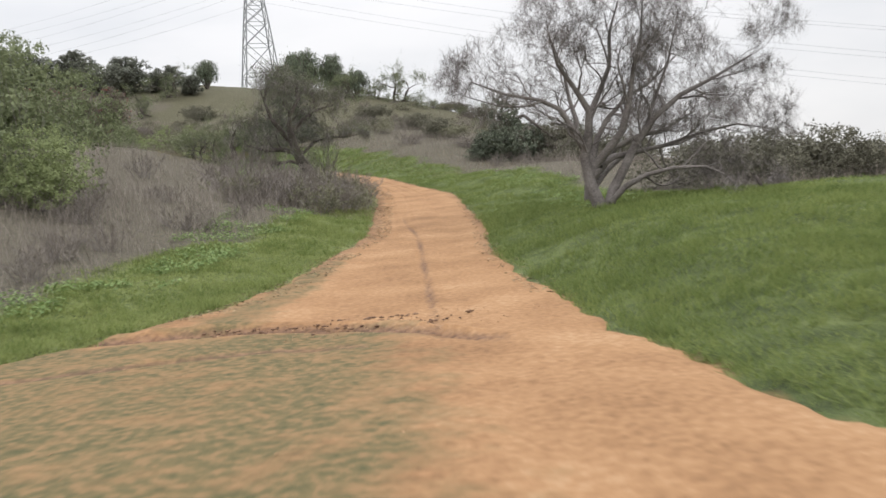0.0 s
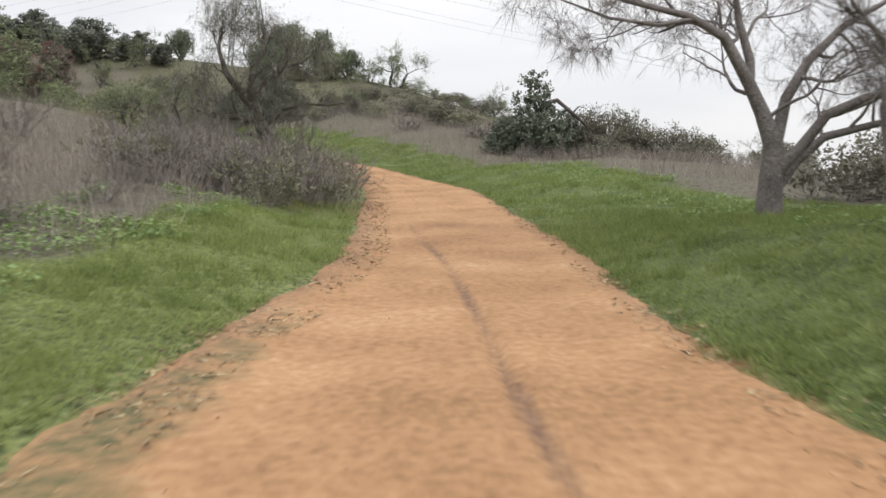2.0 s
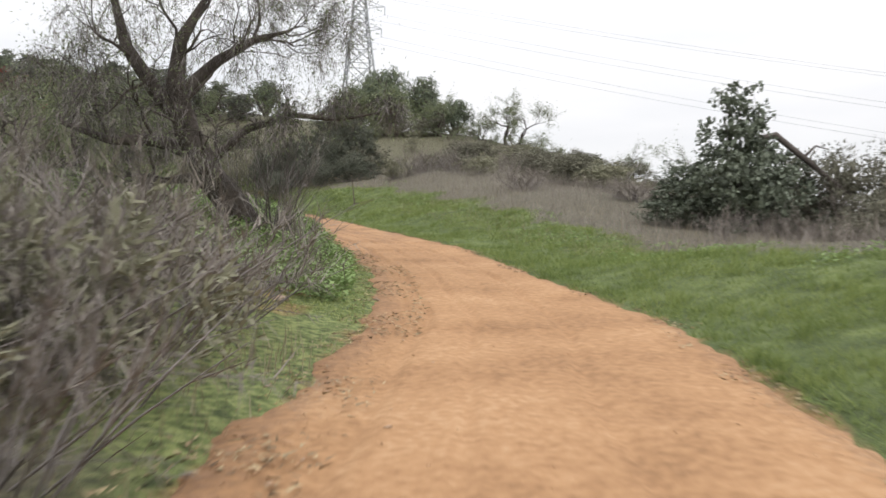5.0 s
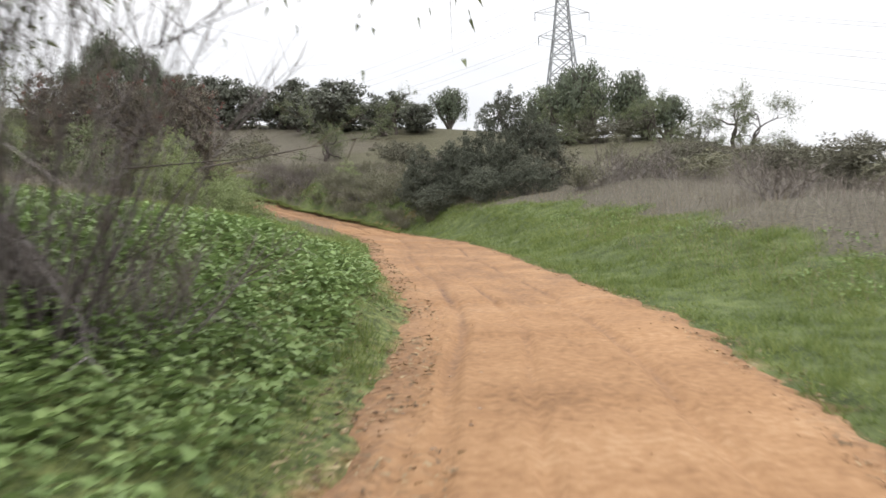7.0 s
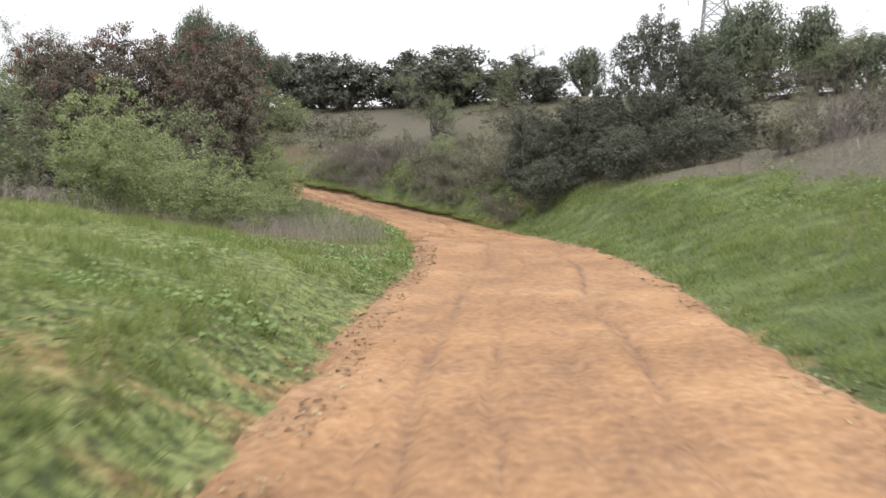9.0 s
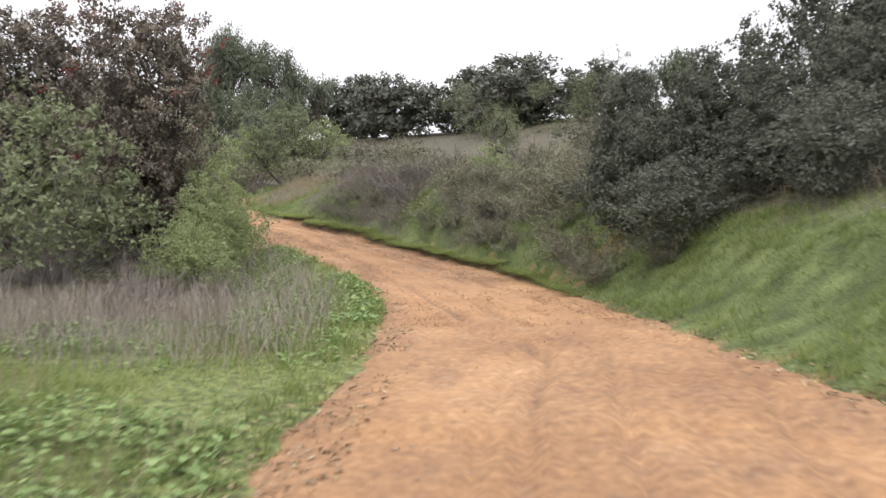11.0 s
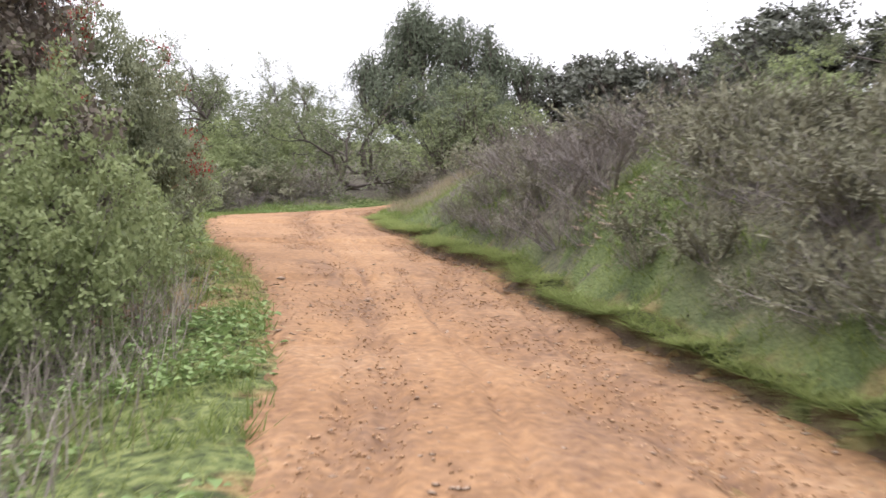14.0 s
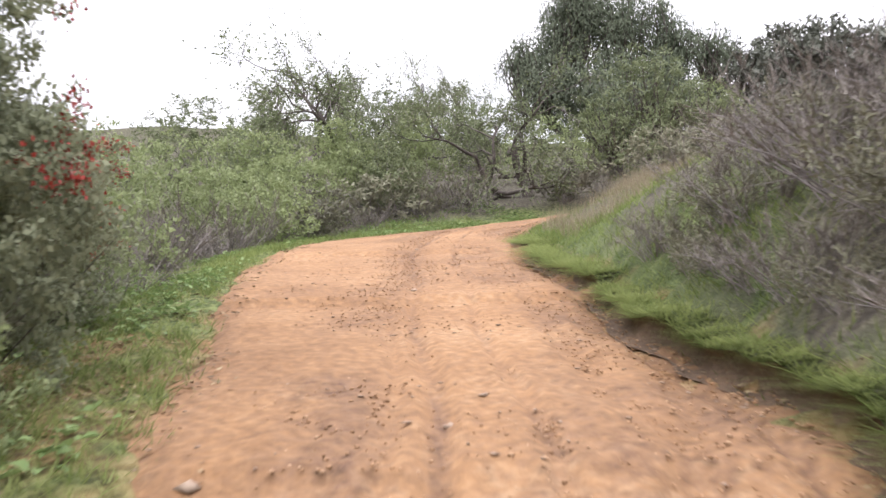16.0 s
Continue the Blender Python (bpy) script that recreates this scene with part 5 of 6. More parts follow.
for _ in range(260):
    x, y = rnd.uniform(-60, 14), rnd.uniform(66, 150)
    s, lat, _z1 = along(np.array([x]), np.array([y]))
    if lat[0] > (16 if s[0] > 94 else 9) and s[0] < 140:
        put(rnd.choice((scrub_1, scrub_2, brush_1, brush_2, scrub_3)), x, y, rnd.uniform(0.7, 1.35), rnd.uniform(0, 360), tall=0.75)
for _ in range(28):
    x, y = rnd.uniform(-50, -12), rnd.uniform(62, 125)
    s, lat, _z1 = along(np.array([x]), np.array([y]))
    if lat[0] < -11:
        put(rnd.choice((scrub_1, scrub_2, brush_1)), x, y, rnd.uniform(0.9, 1.6), rnd.uniform(0, 360))

# the broken limb over the ivy
limb = thing("broken_limb", "dark broken tree limb arching over the ivy-covered stump", "tree limb")
limb.location = (5.2, 71.5, float(height(np.array([5.2]), np.array([71.5]))[0]))
_r = np.random.RandomState(3)
_v, _f = tube_arrays([(np.array([(0, 0, -0.2), (0.1, 0, 1.6), (0.35, 0.1, 3.0), (0.62, 0, 3.7), (0.7, 0, 4.3)]), [0.2, 0.16, 0.12, 0.06, 0.02], 8), (np.array([(0.3, 0, 3.1), (1.2, -0.2, 3.3), (2.1, -0.3, 2.5), (3.0, -0.3, 1.7), (3.7, -0.3, 1.2)]), [0.14, 0.13, 0.11, 0.08, 0.04], 7),
                      (np.array([(0.1, 0, 2.6), (-0.4, 0, 3.4), (-0.5, 0.1, 4.0)]), [0.09, 0.06, 0.03], 6), (np.array([(2.1, -0.3, 2.5), (2.5, -0.3, 2.9), (2.9, -0.2, 2.8)]), [0.06, 0.04, 0.02], 5)])
part("trunk", raw_mesh("trunk", _v, _f, M_DARK_BARK, True), limb)


# ---- grass, weeds and dry stalks ----
def blade_arrays(pos, h, w, lean, rng):
    n = len(pos)
    th = rng.uniform(0, 2 * np.pi, n)
    way = np.stack([np.cos(th), np.sin(th), np.zeros(n)], 1)
    tw = th + np.pi / 2 + rng.normal(0, 0.5, n)
    side = np.stack([np.cos(tw), np.sin(tw), np.zeros(n)], 1) * (w / 2)[:, None]
    up = np.array([0, 0, 1.0]) * h[:, None]
    tip = pos + up * (1 - 0.25 * lean)[:, None] + way * (lean * h)[:, None]
    return np.stack([pos - side, pos + side, tip], 1).reshape(-1, 3), np.arange(n * 3).reshape(-1, 3)


def strip_points(rng, n, s0, s1, side, o0, o1, power=1.0):
    """Points beside the track: from s0 to s1 along it, o0 to o1 outside its edge."""
    s = rng.uniform(s0, s1, n)
    o = o0 + (o1 - o0) * rng.uniform(0, 1, n) ** power
    lo, hi = edges(s)
    lat = hi + o if side > 0 else lo - o
    x = np.interp(s, STEP, LINE[:, 0]) + np.interp(s, STEP, TANGENT[:, 1]) * lat
    y = np.interp(s, STEP, LINE[:, 1]) - np.interp(s, STEP, TANGENT[:, 0]) * lat
    return x, y, s, o


def keep(rng, x, y, chance):
    k = rng.uniform(0, 1, len(x)) < chance
    return x[k], y[k]


def stuff(name, label, me):
    return tagged(new(name, me), label, "grass", kind="stuff")


g_rng = np.random.RandomState(101)
xs, ys = [], []
for n, s0, s1, side, o0, o1, pw in ((150000, 4, 36, 1, -0.25, 8, 1.3), (24000, 5, 36, 1, 6, 22, 1.0), (110000, 36, 92, 1, -0.25, 6, 1.2), (70000, 92, 132, 1, -0.2, 4.5, 1.1),
                                    (160000, 10, 42, -1, -0.25, 6, 1.2), (110000, 50, 98, -1, -0.25, 9, 1.1), (26000, 96, 138, -1, -0.25, 4, 1.3)):
    x, y, s, o = strip_points(g_rng, n, s0, s1, side, o0, o1, pw)
    dry, *_ = zone(x, y)
    patch = wave_noise(x, y, 1.1)
    x, y = keep(g_rng, x, y, np.maximum(1 - dry, 0.18 * (s > 95)) * np.clip(0.35 + patch, 0, 1) * np.where(o < 0.1, 0.35, 1))
    xs.append(x)
    ys.append(y)
x, y = np.concatenate(xs), np.concatenate(ys)
pos = np.stack([x, y, height(x, y) - 0.01], 1)
n = len(x)
_dist = np.abs(along(x, y)[1])
h = (0.05 + 0.09 * wave_noise(x, y, 1.7) * g_rng.uniform(0.4, 1.3, n)) * np.interp(_dist, (1.5, 3.5, 8), (0.7, 1.1, 1.3)) * np.where(along(x, y)[0] > 95, 1.7, 1.0)
v, f = blade_arrays(pos, h, 0.013 * g_rng.uniform(0.7, 1.5, n) * np.interp(_dist, (2, 12, 25), (1.15, 1.7, 2.6)), g_rng.uniform(0.6, 1.7, n), g_rng)
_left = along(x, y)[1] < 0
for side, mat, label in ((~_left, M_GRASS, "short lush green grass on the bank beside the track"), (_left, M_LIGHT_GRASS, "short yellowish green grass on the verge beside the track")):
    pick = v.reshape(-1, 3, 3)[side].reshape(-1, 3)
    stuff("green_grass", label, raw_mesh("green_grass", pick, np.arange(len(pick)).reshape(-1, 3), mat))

# taller tufts, each a fan of blades
xs, ys = [], []
for n, s0, s1, side, o0, o1 in ((5200, 8, 40, 1, 0.0, 7), (5200, 40, 94, 1, 0.0, 5.5), (3000, 94, 128, 1, 0.2, 4), (4600, 12, 42, -1, 0.1, 5.5), (5600, 60, 98, -1, 0.1, 8), (2000, 96, 138, -1, 0, 3)):
    x, y, s, o = strip_points(g_rng, n, s0, s1, side, o0, o1)
    x, y = keep(g_rng, x, y, (1 - zone(x, y)[0]) * smoothstep(0.3, 0.62, wave_noise(x + 21, y + 4, 0.9)))
    xs.append(x)
    ys.append(y)
x, y = np.repeat(np.concatenate(xs), 13), np.repeat(np.concatenate(ys), 13)
n = len(x)
x, y = x + g_rng.normal(0, 0.05, n), y + g_rng.normal(0, 0.05, n)
v, f = blade_arrays(np.stack([x, y, height(x, y) - 0.01], 1), g_rng.uniform(0.1, 0.26, n), 0.012 * g_rng.uniform(0.7, 1.5, n), g_rng.uniform(0.2, 1.2, n), g_rng)
stuff("grass_tufts", "taller tufts of lush green grass beside the track", raw_mesh("grass_tufts", v, f, M_GRASS))

# pale grass standing among the green and on the knoll
xs, ys = [], []
for n, s0, s1, side, o0, o1, p in ((7000, 60, 100, 1, 2, 8, 0.5), (6000, 84, 106, -1, 0.5, 6, 0.9), (16000, 124, 142, 1, 0.4, 5, 1.0), (4000, 36, 48, -1, 0, 4, 0.5), (14000, 97, 120, 1, 2.0, 9, 0.8), (5000, 62, 84, -1, 6, 12, 0.7)):
    x, y, s, o = strip_points(g_rng, n, s0, s1, side, o0, o1)
    x, y = keep(g_rng, x, y, p * smoothstep(0.3, 0.6, wave_noise(x + 40, y, 1.6)))
    xs.append(x)
    ys.append(y)
x, y = np.concatenate(xs), np.concatenate(ys)
n = len(x)
v, f = blade_arrays(np.stack([x, y, height(x, y) - 0.01], 1), g_rng.uniform(0.2, 0.55, n), 0.008 * g_rng.uniform(0.7, 1.4, n), g_rng.uniform(0.05, 0.7, n), g_rng)
stuff("pale_grass", "thin straw-coloured grass standing among the green", raw_mesh("pale_grass", v, f, M_PALE_GRASS))

# dry forked stalks of last year's weeds
xs, ys, hs = [], [], []
for n, s0, s1, side, o0, o1, pw, hh in ((6800, 12, 38, -1, 2.5, 16, 1.0, 0.85), (4000, 34, 62, -1, 2, 20, 1.0, 0.85), (8500, 44, 92, 1, 4.5, 18, 1.0, 0.75), (7500, 44, 100, 1, 10, 48, 1.0, 0.8), (2500, 10, 40, -1, 14, 40, 1.0, 0.8),
                                        (4500, 70, 104, -1, 5, 18, 1.0, 0.6), (4000, 92, 112, -1, 0.8, 5, 1.0, 0.75), (3000, 118, 140, -1, 3, 10, 1.0, 0.6), (3500, 95, 138, 1, 3, 14, 1.0, 0.6), (3500, 30, 60, 1, 9, 26, 1.0, 0.9)):
    x, y, s, o = strip_points(g_rng, n, s0, s1, side, o0, o1, pw)
    dry, *_ = zone(x, y)
    k = g_rng.uniform(0, 1, n) < np.maximum(dry, 0.7 if s0 == 92 else 0.04) * np.clip(0.45 + wave_noise(x, y, 2.4), 0, 1)
    xs.append(x[k])
    ys.append(y[k])
    hs.append(np.full(k.sum(), hh) * np.interp(o[k], (0, 14, 40), (1, 1.0, 1.1)))
x, y, hh = np.concatenate(xs), np.concatenate(ys), np.concatenate(hs)
n = len(x)
pos = np.stack([x, y, height(x, y) - 0.02], 1)
hh = hh * g_rng.uniform(0.45, 1.2, n)
d = np.stack([g_rng.normal(0, 0.28, n), g_rng.normal(0, 0.28, n), np.ones(n)], 1)
thick = 0.0105 * np.interp(np.abs(along(x, y)[1]), (4, 15, 40), (1, 1.6, 3.0))
arr = [ribbon_arrays(pos, d, hh, thick * g_rng.uniform(0.7, 1.3, n), hh * 0.08, g_rng)]
for _ in range(2):
    u = g_rng.uniform(0.25, 0.95, n)
    st = pos + d / np.linalg.norm(d, axis=1, keepdims=True) * (hh * u)[:, None]
    arr.append(ribbon_arrays(st, d + g_rng.normal(0, 0.65, (n, 3)), hh * g_rng.uniform(0.15, 0.45, n), thick * 0.7, hh * 0.03, g_rng, STRAIGHT))
v, f = joined(*arr)
stuff("dry_weeds", "dense stand of dry grey-brown weed stalks", raw_mesh("dry_weeds", v, f, M_STALK))


def weed_arrays(rng, x, y, per, size, tall):
    """Low plants with broad folded leaves."""
    n = len(x)
    c = np.repeat(np.stack([x, y, height(x, y)], 1), per, 0)
    m = n * per
    th = rng.uniform(0, 2 * np.pi, m)
    ro = rng.uniform(0.02, 0.16, m)
    pos = c + np.stack([np.cos(th) * ro, np.sin(th) * ro, rng.uniform(0.03, 1.0, m) * tall], 1)
    way = np.stack([np.cos(th), np.sin(th), rng.uniform(-0.35, 0.5, m)], 1)
    way /= np.linalg.norm(way, axis=1, keepdims=True)
    side = np.stack([-np.sin(th), np.cos(th), rng.normal(0, 0.25, m)], 1)
    ln = (size * rng.uniform(0.5, 1.25, m))[:, None]
    w = ln * 0.42
    up = np.array([0, 0, 1.0])
    v = np.stack([pos, pos + way * ln * 0.3 + side * w + up * w * 0.35, pos + way * ln * 0.7 + side * w * 0.75 + up * w * 0.25, pos + way * ln - up * ln * 0.12,
                  pos + way * ln * 0.7 - side * w * 0.75 + up * w * 0.25, pos + way * ln * 0.3 - side * w + up * w * 0.35], 1).reshape(-1, 3)
    i = np.arange(m)[:, None] * 6
    return v, np.concatenate([i + [0, 1, 2, 3], i + [0, 3, 4, 5]])


arr = []
for n, s0, s1, side, o0, o1, size, tall, lo_n, per in ((3800, 52, 69, -1, 0.5, 7.5, 0.095, 0.34, 0.12, 11), (220, 109, 119, -1, 0.4, 3.4, 0.1, 0.1, 0.45, 6), (1000, 66, 90, -1, 0.1, 2.4, 0.08, 0.1, 0.6, 7), (1500, 16, 36, -1, 2.2, 5.0, 0.08, 0.16, 0.5, 6), (1600, 26, 92, 1, 2.6, 6.0, 0.08, 0.14, 0.55, 6),
                                                       (1600, 96, 111, -1, 0.1, 2.6, 0.08, 0.15, 0.3, 6), (1600, 118.5, 140, -1, 0.2, 2.4, 0.075, 0.12, 0.3, 6), (900, 88, 98, -1, 0.4, 5.0, 0.08, 0.12, 0.5, 7)):
    x, y, s, o = strip_points(g_rng, n, s0, s1, side, o0, o1)
    k = wave_noise(x + 13, y + 7, 1.3) > lo_n
    arr.append(weed_arrays(g_rng, x[k], y[k], per, size, tall))
v, f = joined(*arr)
tagged(stuff("broadleaf_weeds", "patches of broad-leaved green weeds", raw_mesh("broadleaf_weeds", v, f, M_WEED)), category="weeds")


# ---- stones and clods ----
def lump_mesh(name, seed, mat, flat=0.6):
    r = np.random.RandomState(seed)
    bm = bmesh.new()
    bmesh.ops.create_icosphere(bm, subdivisions=1, radius=0.5)
    for vert in bm.verts:
        vert.co *= r.uniform(0.7, 1.25)
        vert.co.z *= flat
    me = bpy.data.meshes.new(name)
    bm.to_mesh(me)
    bm.free()
    me.materials.append(mat)
    return me


def loose_lumps(name, label, mat, seed, spots, sizes, flat):
    """Many small lumps lying on the track, as one sheet of litter."""
    r = np.random.RandomState(seed)
    bv = np.array([(1, 0, 0), (0, 1, 0), (-1, 0, 0), (0, -1, 0), (0.15, 0.1, 1), (-0.1, 0, -1)], float) * 0.5 * r.uniform(0.75, 1.25, (6, 1)) * [1, 1, flat]
    bf = np.array([(0, 1, 4), (1, 2, 4), (2, 3, 4), (3, 0, 4), (1, 0, 5), (2, 1, 5), (3, 2, 5), (0, 3, 5)])
    n = len(spots)
    size = r.uniform(*sizes, n) ** 1.0
    th = r.uniform(0, 2 * np.pi, n)
    c, s = np.cos(th), np.sin(th)
    st = r.uniform(0.6, 1.5, n)
    x = bv[None, :, 0] * st[:, None] * size[:, None]
    y = bv[None, :, 1] * size[:, None]
    v = np.stack([x * c[:, None] - y * s[:, None] + spots[:, None, 0], x * s[:, None] + y * c[:, None] + spots[:, None, 1], bv[None, :, 2] * size[:, None] + spots[:, None, 2]], -1).reshape(-1, 3)
    f = (bf[None] + np.arange(n)[:, None, None] * len(bv)).reshape(-1, 3)
    return tagged(new(name, raw_mesh(name, v, f, mat)), label, "clods", kind="stuff")


def on_track(r, n, s0, s1, u0, u1):
    s, u = r.uniform(s0, s1, n), r.uniform(u0, u1, n)
    lo, hi = edges(s)
    lat = lo + (hi - lo) * u
    x = np.interp(s, STEP, LINE[:, 0]) + np.interp(s, STEP, TANGENT[:, 1]) * lat
    y = np.interp(s, STEP, LINE[:, 1]) - np.interp(s, STEP, TANGENT[:, 0]) * lat
    return np.stack([x, y, np.interp(s, STEP, LINE[:, 2])], 1)


c_rng = np.random.RandomState(7)
def patchy(q, size, low):
    return q[wave_noise(q[:, 0] + 5, q[:, 1], size) > low]


spots = [on_track(c_rng, 900, 6, 96, -0.03, 1.03), on_track(c_rng, 2600, 18, 96, -0.05, 0.16), on_track(c_rng, 1300, 18, 96, 0.9, 1.04), patchy(on_track(c_rng, 9000, 93, 132, -0.02, 1.0), 0.5, 0.45)]
cross = on_track(c_rng, 500, 11.8, 14.0, 0.3, 0.95)
loose_lumps("loose_clods", "loose clay clods and gravel on the track", M_CLOD, 5, np.concatenate(spots + [cross]), (0.008, 0.034), 0.32)
rubble = on_track(c_rng, 15000, 95, 132, 0.05, 1.0)
_s, _lat, _z2 = along(rubble[:, 0], rubble[:, 1])
rubble = rubble[c_rng.uniform(0, 1, len(rubble)) < rubble_bands(_s, _lat)]
loose_lumps("rubble", "broken clay lumps and stones washed out of the track", M_CLOD, 15, rubble - [0, 0, 0.006], (0.014, 0.045), 0.5)
big = np.concatenate([on_track(c_rng, 60, 12.3, 13.6, 0.5, 0.8), on_track(c_rng, 90, 12.8, 13.7, 0.25, 0.66)])
loose_lumps("mud_clods", "dark mud clods thrown up along the cross rut", M_TREAD, 8, big, (0.025, 0.09), 0.6)
loose_lumps("pale_chips", "pale stone chips bedded in the track", M_SLAB, 6, np.concatenate([on_track(c_rng, 160, 40, 96, -0.05, 0.3), patchy(on_track(c_rng, 1500, 96, 134, 0.0, 1.0), 0.8, 0.35)]), (0.012, 0.06), 0.3)
loose_lumps("pale_slabs", "flat pale stone slabs bedded in the track", M_SLAB, 16, on_track(c_rng, 34, 104, 132, 0.02, 0.6) - [0, 0, 0.06], (0.1, 0.2), 0.46)
# leaf litter and torn grass along both edges
arr = []
for n, s0, s1, side, o0, o1 in ((7000, 15, 60, -1, -0.75, 0.35), (5000, 60, 96, -1, -0.45, 0.5), (5000, 15, 96, 1, -0.35, 0.3), (4000, 96, 136, -1, -0.35, 1.2), (3000, 96, 136, 1, -0.3, 0.3), (2500, 64, 76, -1, 0.4, 2.4), (5000, 109, 119, -1, 0.0, 3.4)):
    x, y, s, o = strip_points(c_rng, n, s0, s1, side, o0, o1)
    k = wave_noise(x + 3, y, 0.7) > 0.4
    x, y, s, o = x[k], y[k], s[k], o[k]
    z = np.where(o < 0.25, np.interp(s, STEP, LINE[:, 2]) + 0.012 - 0.2 * smoothstep(-0.1, 0.5, o), height(x, y) + 0.01)
    m = len(x)
    th = c_rng.uniform(0, 2 * np.pi, m)
    arr.append(leaf_arrays(np.stack([x, y, np.maximum(z, height(x, y) + 0.008)], 1), np.stack([np.cos(th), np.sin(th), c_rng.uniform(-0.05, 0.3, m)], 1), c_rng.uniform(0.03, 0.11, m), c_rng.uniform(0.01, 0.035, m), c_rng, c_rng.normal(0, 0.35, (m, 3)) + [0, 0, 1], True))
v, f = joined(*arr)
tagged(stuff("leaf_litter", "dry brown leaves and torn grass along the edges", raw_mesh("leaf_litter", v, f, M_LITTER)), category="litter")

rock_mesh = lump_mesh("rock", 12, M_ROCK, 0.8)
for k in range(60):
    u, w, size = rnd.uniform(-0.95, 0.95), rnd.uniform(-0.3, 0.4), rnd.uniform(0.07, 0.19)
    x, y = -30.6 - u * 0.86 + w * 0.5, 104.5 + u * 0.5 + w * 0.86
    ob = tagged(new("rock", rock_mesh), "pale weathered stone bedded in the cut bank", "rock", "bank rocks")
    ob.matrix_basis = pose(x, y, float(height(np.array([x]), np.array([y]))[0]) - 0.06, rnd.uniform(14, 34), rnd.uniform(-34, -12), rnd.uniform(138, 164)) @ Matrix.Diagonal((size * 1.7, size, size * 0.45, 1))
for k, (s_at, u, size) in enumerate(((53.0, 0.0, 0.14), (51.5, -0.35, 0.3), (51.9, -0.45, 0.22), (101.5, 0.02, 0.12), (69.5, -0.75, 0.25), (70.3, -0.62, 0.2))):
    x, y, z = on_track(np.random.RandomState(k), 1, s_at, s_at + 0.01, u, u + 0.001)[0]
    ob = tagged(new("stone", rock_mesh), "small pale stone beside the track", "stone", "trackside stones")
    ob.matrix_basis = pose(x, y, float(height(np.array([x]), np.array([y]))[0]) + 0.03, 0, 0, 70 * k) @ Matrix.Diagonal((size, size * 0.7, size * 0.5, 1))


# ---- pylon and lines on the hill ----
def pylon(x, y, tall=46.0):
    root = thing("pylon", "grey galvanised lattice power pylon on the hilltop", "pylon")
    root.location = (x, y, float(height(np.array([x]), np.array([y]))[0]) - 0.3)
    root.rotation_euler = (0, 0, radians(20))
    half = lambda z: np.interp(z, (0, 23.4, 34, tall), (5.4, 3.1, 1.9, 0.9))
    corner = lambda z, a, b: np.array([a * half(z), b * half(z), z])
    bar = lambda p, q, r: (np.array([p, q]), [r, r], 4)
    for a, b in ((-1, -1), (1, -1), (1, 1), (-1, 1)):
        v, f = tube_arrays([(np.array([corner(z, a, b) for z in (0, 23.4, 34, tall)]), [0.2, 0.17, 0.14, 0.1], 4)])
        part("leg", raw_mesh("leg", v, f, M_STEEL), root)
    levels = [0, 10, 18, 24, 28.5, 32, 35, 38, 41, 43.5, 45.8]
    for (a, b), (c, d) in (((-1, -1), (1, -1)), ((1, -1), (1, 1)), ((1, 1), (-1, 1)), ((-1, 1), (-1, -1))):
        bars = []
        for z0, z1 in zip(levels, levels[1:]):
            bars += [bar(corner(z0, a, b), corner(z1, c, d), 0.1), bar(corner(z0, c, d), corner(z1, a, b), 0.1), bar(corner(z1, a, b), corner(z1, c, d), 0.08)]
        v, f = tube_arrays(bars)
        part("bracing", raw_mesh("bracing", v, f, M_STEEL), root)
    hooks = []
    for z, reach in ((33.0, 5.4), (38.5, 6.2), (44.0, 5.0)):
        for side in (-1, 1):
            tip = np.array([side * reach, 0, z + 0.3])
            w = half(z)
            v, f = tube_arrays([bar(np.array([side * w, -w, z]), tip, 0.06), bar(np.array([side * w, w, z]), tip, 0.06), bar(np.array([side * w, 0, z + 1.8]), tip, 0.06), bar(np.array([side * (w + reach) / 2, -w / 2, z + 0.15]), np.array([side * (w + reach) / 2, 0, z + 1.0]), 0.05)])
            arm = part("cross_arm", raw_mesh("cross_arm", v, f, M_STEEL), root)
            v, f = tube_arrays([(np.array([tip - [0, 0, 0.14 * k] for k in range(15)]), [0.05 if k % 2 else 0.14 for k in range(15)], 6)])
            part("insulator", raw_mesh("insulator", v, f, M_WIRE), arm)
            hooks.append((tip - [0, 0, 2.0]))
    m = pose(*root.location, 0, 0, 20)
    return [m @ Vector(tuple(p)) for p in hooks]


PYLON_XY = (-48.6, 260.0)
for p in pylon(*PYLON_XY):
    for q in (Vector((p.x + 260, p.y - 120, p.z - 66)), Vector((p.x - 200, p.y + 120, p.z + 4))):
        u = np.linspace(0, 1, 25)[:, None]
        pts = np.array(p)[None] * (1 - u) + np.array(q)[None] * u - np.array([0, 0, 1.0]) * (4 * u * (1 - u)) * 6.0
        v, f = tube_arrays([(pts, np.full(25, 0.022), 4)])
        tagged(new("power_line", raw_mesh("power_line", v, f, M_WIRE)), "thin sagging grey power line from the pylon", "power line", "power lines")


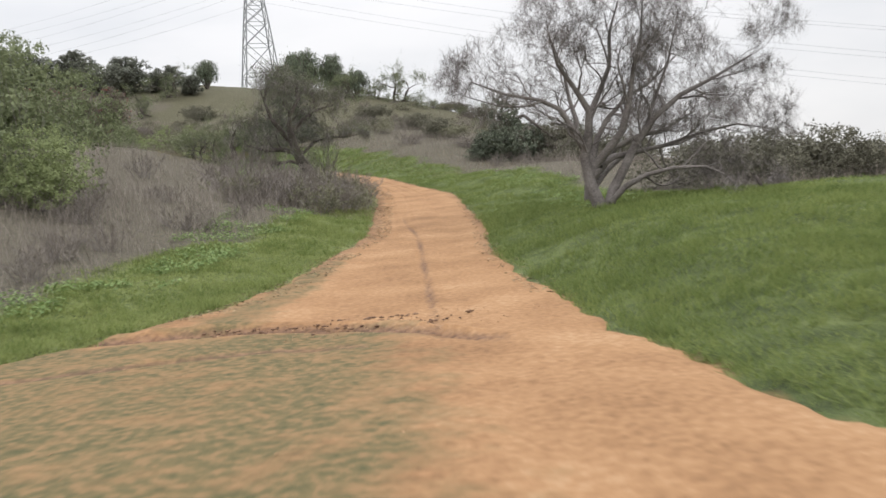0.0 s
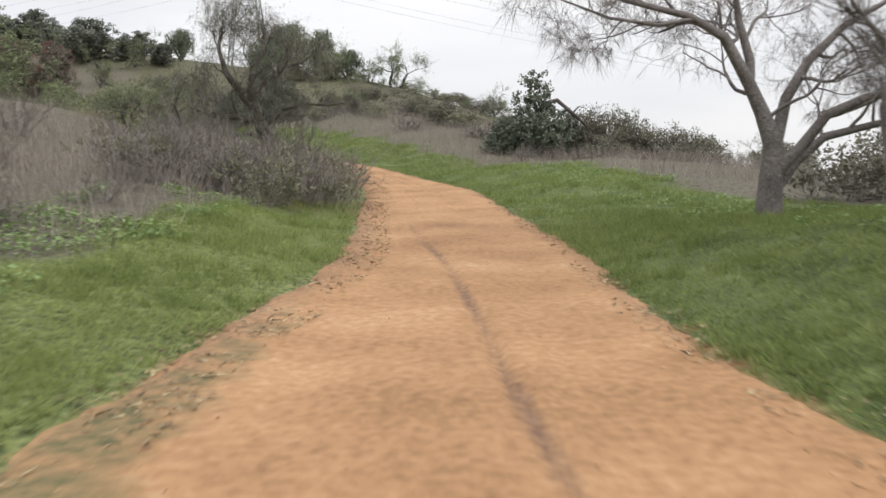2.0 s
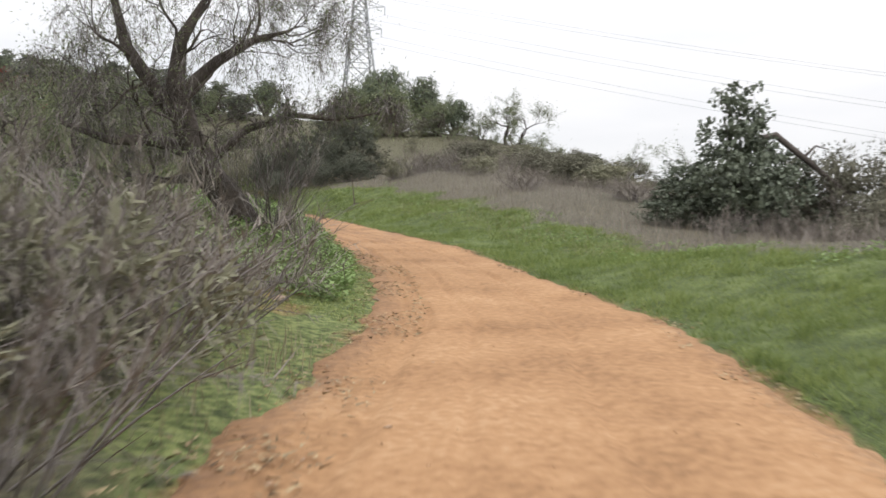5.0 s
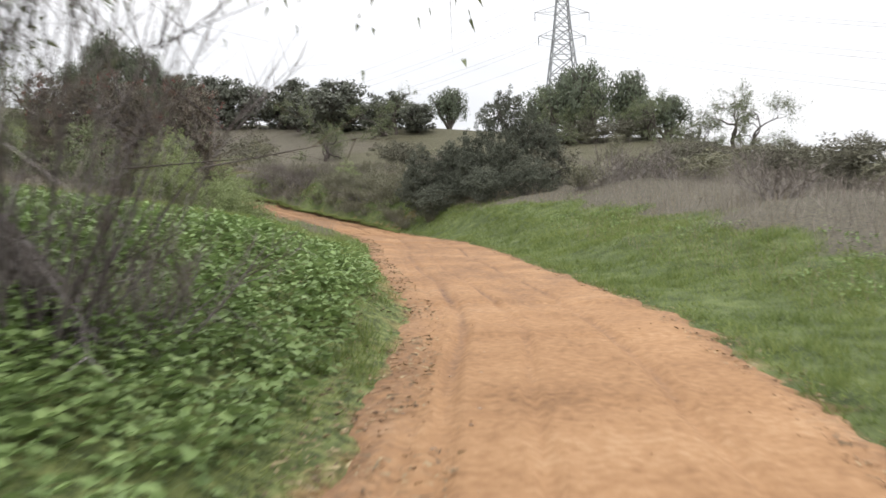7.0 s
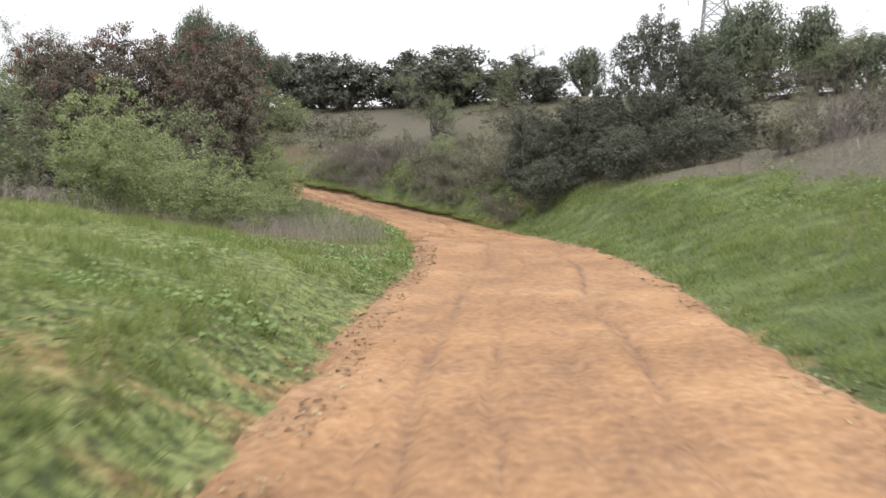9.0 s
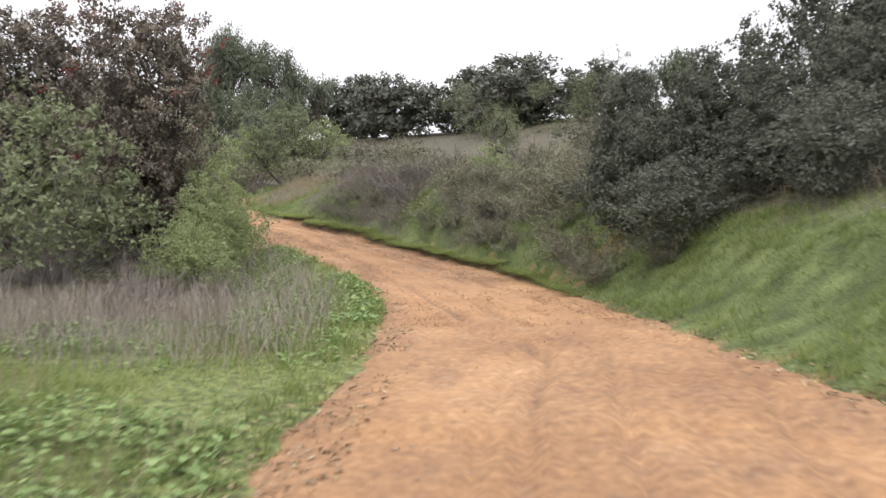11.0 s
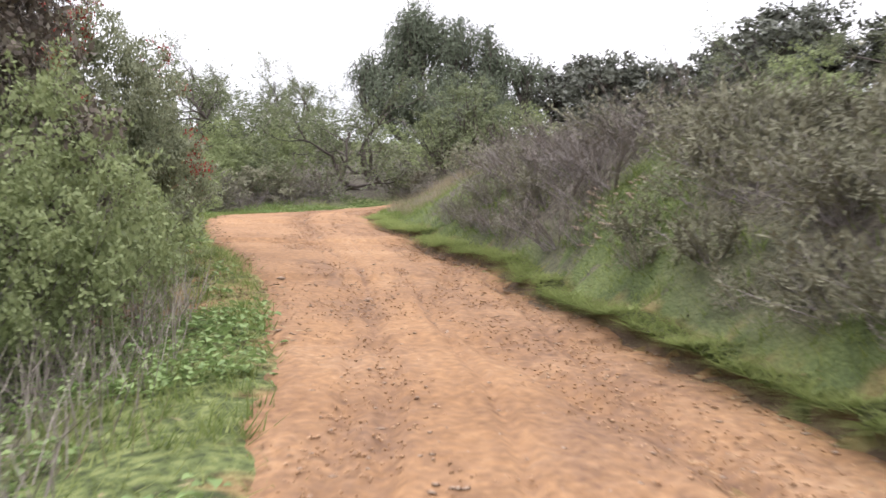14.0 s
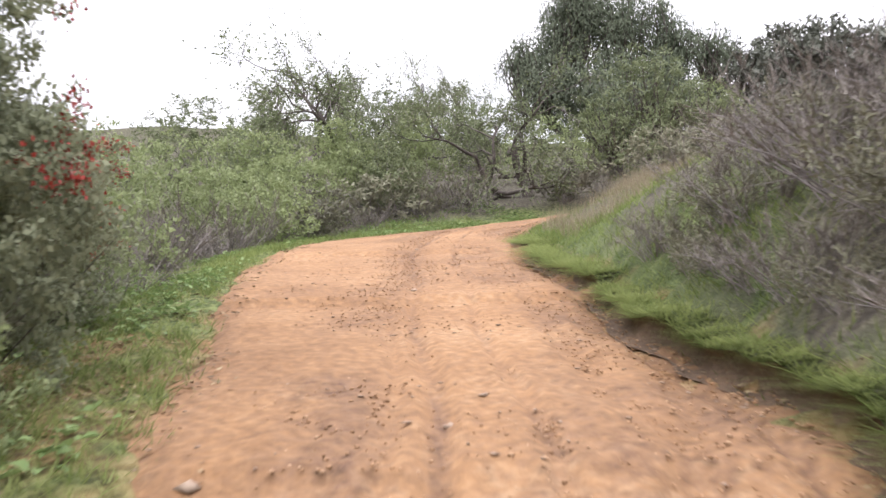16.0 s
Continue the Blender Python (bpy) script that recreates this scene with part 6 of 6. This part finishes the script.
# ---- the cut earth edge of the second bend ----
def cut_edge():
    ss = np.arange(99.5, 128, 0.09)
    fall = smoothstep(99.5, 103, ss) * smoothstep(128, 123, ss)
    wob = wave_noise(ss, 3 + 0 * ss, 0.7) * 0.6 + wave_noise(ss, 9 + 0 * ss, 0.22) * 0.4
    tall = fall * (0.06 + 0.2 * wob * (0.35 + 0.65 * smoothstep(0.3, 0.6, wave_noise(ss, 33 + 0 * ss, 2.5))))

    def row(k, o, h):
        out = o + (wave_noise(ss, 20 + 5 * k + 0 * ss, 0.3) - 0.5) * 0.08 + (wave_noise(ss, 70 + 0 * ss, 1.6) - 0.5) * 0.3 + (wave_noise(ss, 80 + 0 * ss, 0.45) - 0.5) * 0.14
        lat = edges(ss)[1] + out
        x = np.interp(ss, STEP, LINE[:, 0]) + np.interp(ss, STEP, TANGENT[:, 1]) * lat
        y = np.interp(ss, STEP, LINE[:, 1]) - np.interp(ss, STEP, TANGENT[:, 0]) * lat
        z = np.interp(ss, STEP, LINE[:, 2]) + tall * h - 0.02
        if k == 7:
            z = height(x, y) - 0.04
        return np.stack([x, y, z], 1)

    def sheet(rows, name, mat):
        v = np.stack(rows, 1)
        n, m = v.shape[:2]
        i = np.arange(n * m).reshape(n, m)
        f = np.stack([i[:-1, :-1], i[1:, :-1], i[1:, 1:], i[:-1, 1:]], -1).reshape(-1, 4)
        return new(name, raw_mesh(name, v.reshape(-1, 3), f, mat, True))

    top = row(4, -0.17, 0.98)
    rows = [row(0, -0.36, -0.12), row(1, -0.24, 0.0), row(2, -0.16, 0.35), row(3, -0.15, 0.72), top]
    tagged(sheet(rows, "cut_bank", M_SHADED_EARTH), "low undercut edge of earth along the track, coloured darker for shade", "bank", kind="structure")
    lip = [top, row(5, -0.1, 1.12), row(6, 0.2, 1.2), row(7, 0.65, 0.6)]
    turf = sheet(lip, "turf_edge", M_SOIL)
    point_attribute(turf.data, "dry", np.repeat(0.3 + 0.5 * wave_noise(ss, 41 + 0 * ss, 1.3), 4))
    tagged(turf, "rounded green turf lip over the cut earth edge", "bank", kind="structure")
    r = np.random.RandomState(77)
    a, u = r.randint(0, len(ss), 30000), r.uniform(0, 1, (30000, 1)) ** 1.6
    q = np.where(u < 0.35, lip[0][a] * (1 - u / 0.35) + lip[1][a] * (u / 0.35), lip[1][a] * (1 - (u - 0.35) / 0.65) + lip[2][a] * ((u - 0.35) / 0.65))
    v, f = blade_arrays(q, 0.12 * r.uniform(0.4, 1.7, 30000), 0.013 * r.uniform(0.7, 1.5, 30000), r.uniform(0.6, 5.0, 30000) ** 0.9, r)
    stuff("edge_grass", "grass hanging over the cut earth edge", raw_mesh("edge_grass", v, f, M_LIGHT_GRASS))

cut_edge()


# ---- the post in the grass ----
post = thing("wooden_post", "short dark weathered post leaning in the grass", "post")
post.matrix_basis = pose(8.2, 24.0, float(height(np.array([8.2]), np.array([24.0]))[0]) - 0.1, 0, -28, 10)
_v, _f = tube_arrays([(np.array([(0, 0, 0), (0.005, 0, 0.2), (0, 0.004, 0.48), (0, 0, 0.5)]), [0.055, 0.052, 0.048, 0.02], 8)])
part("shaft", raw_mesh("shaft", _v, _f, M_DARK_BARK, True), post)
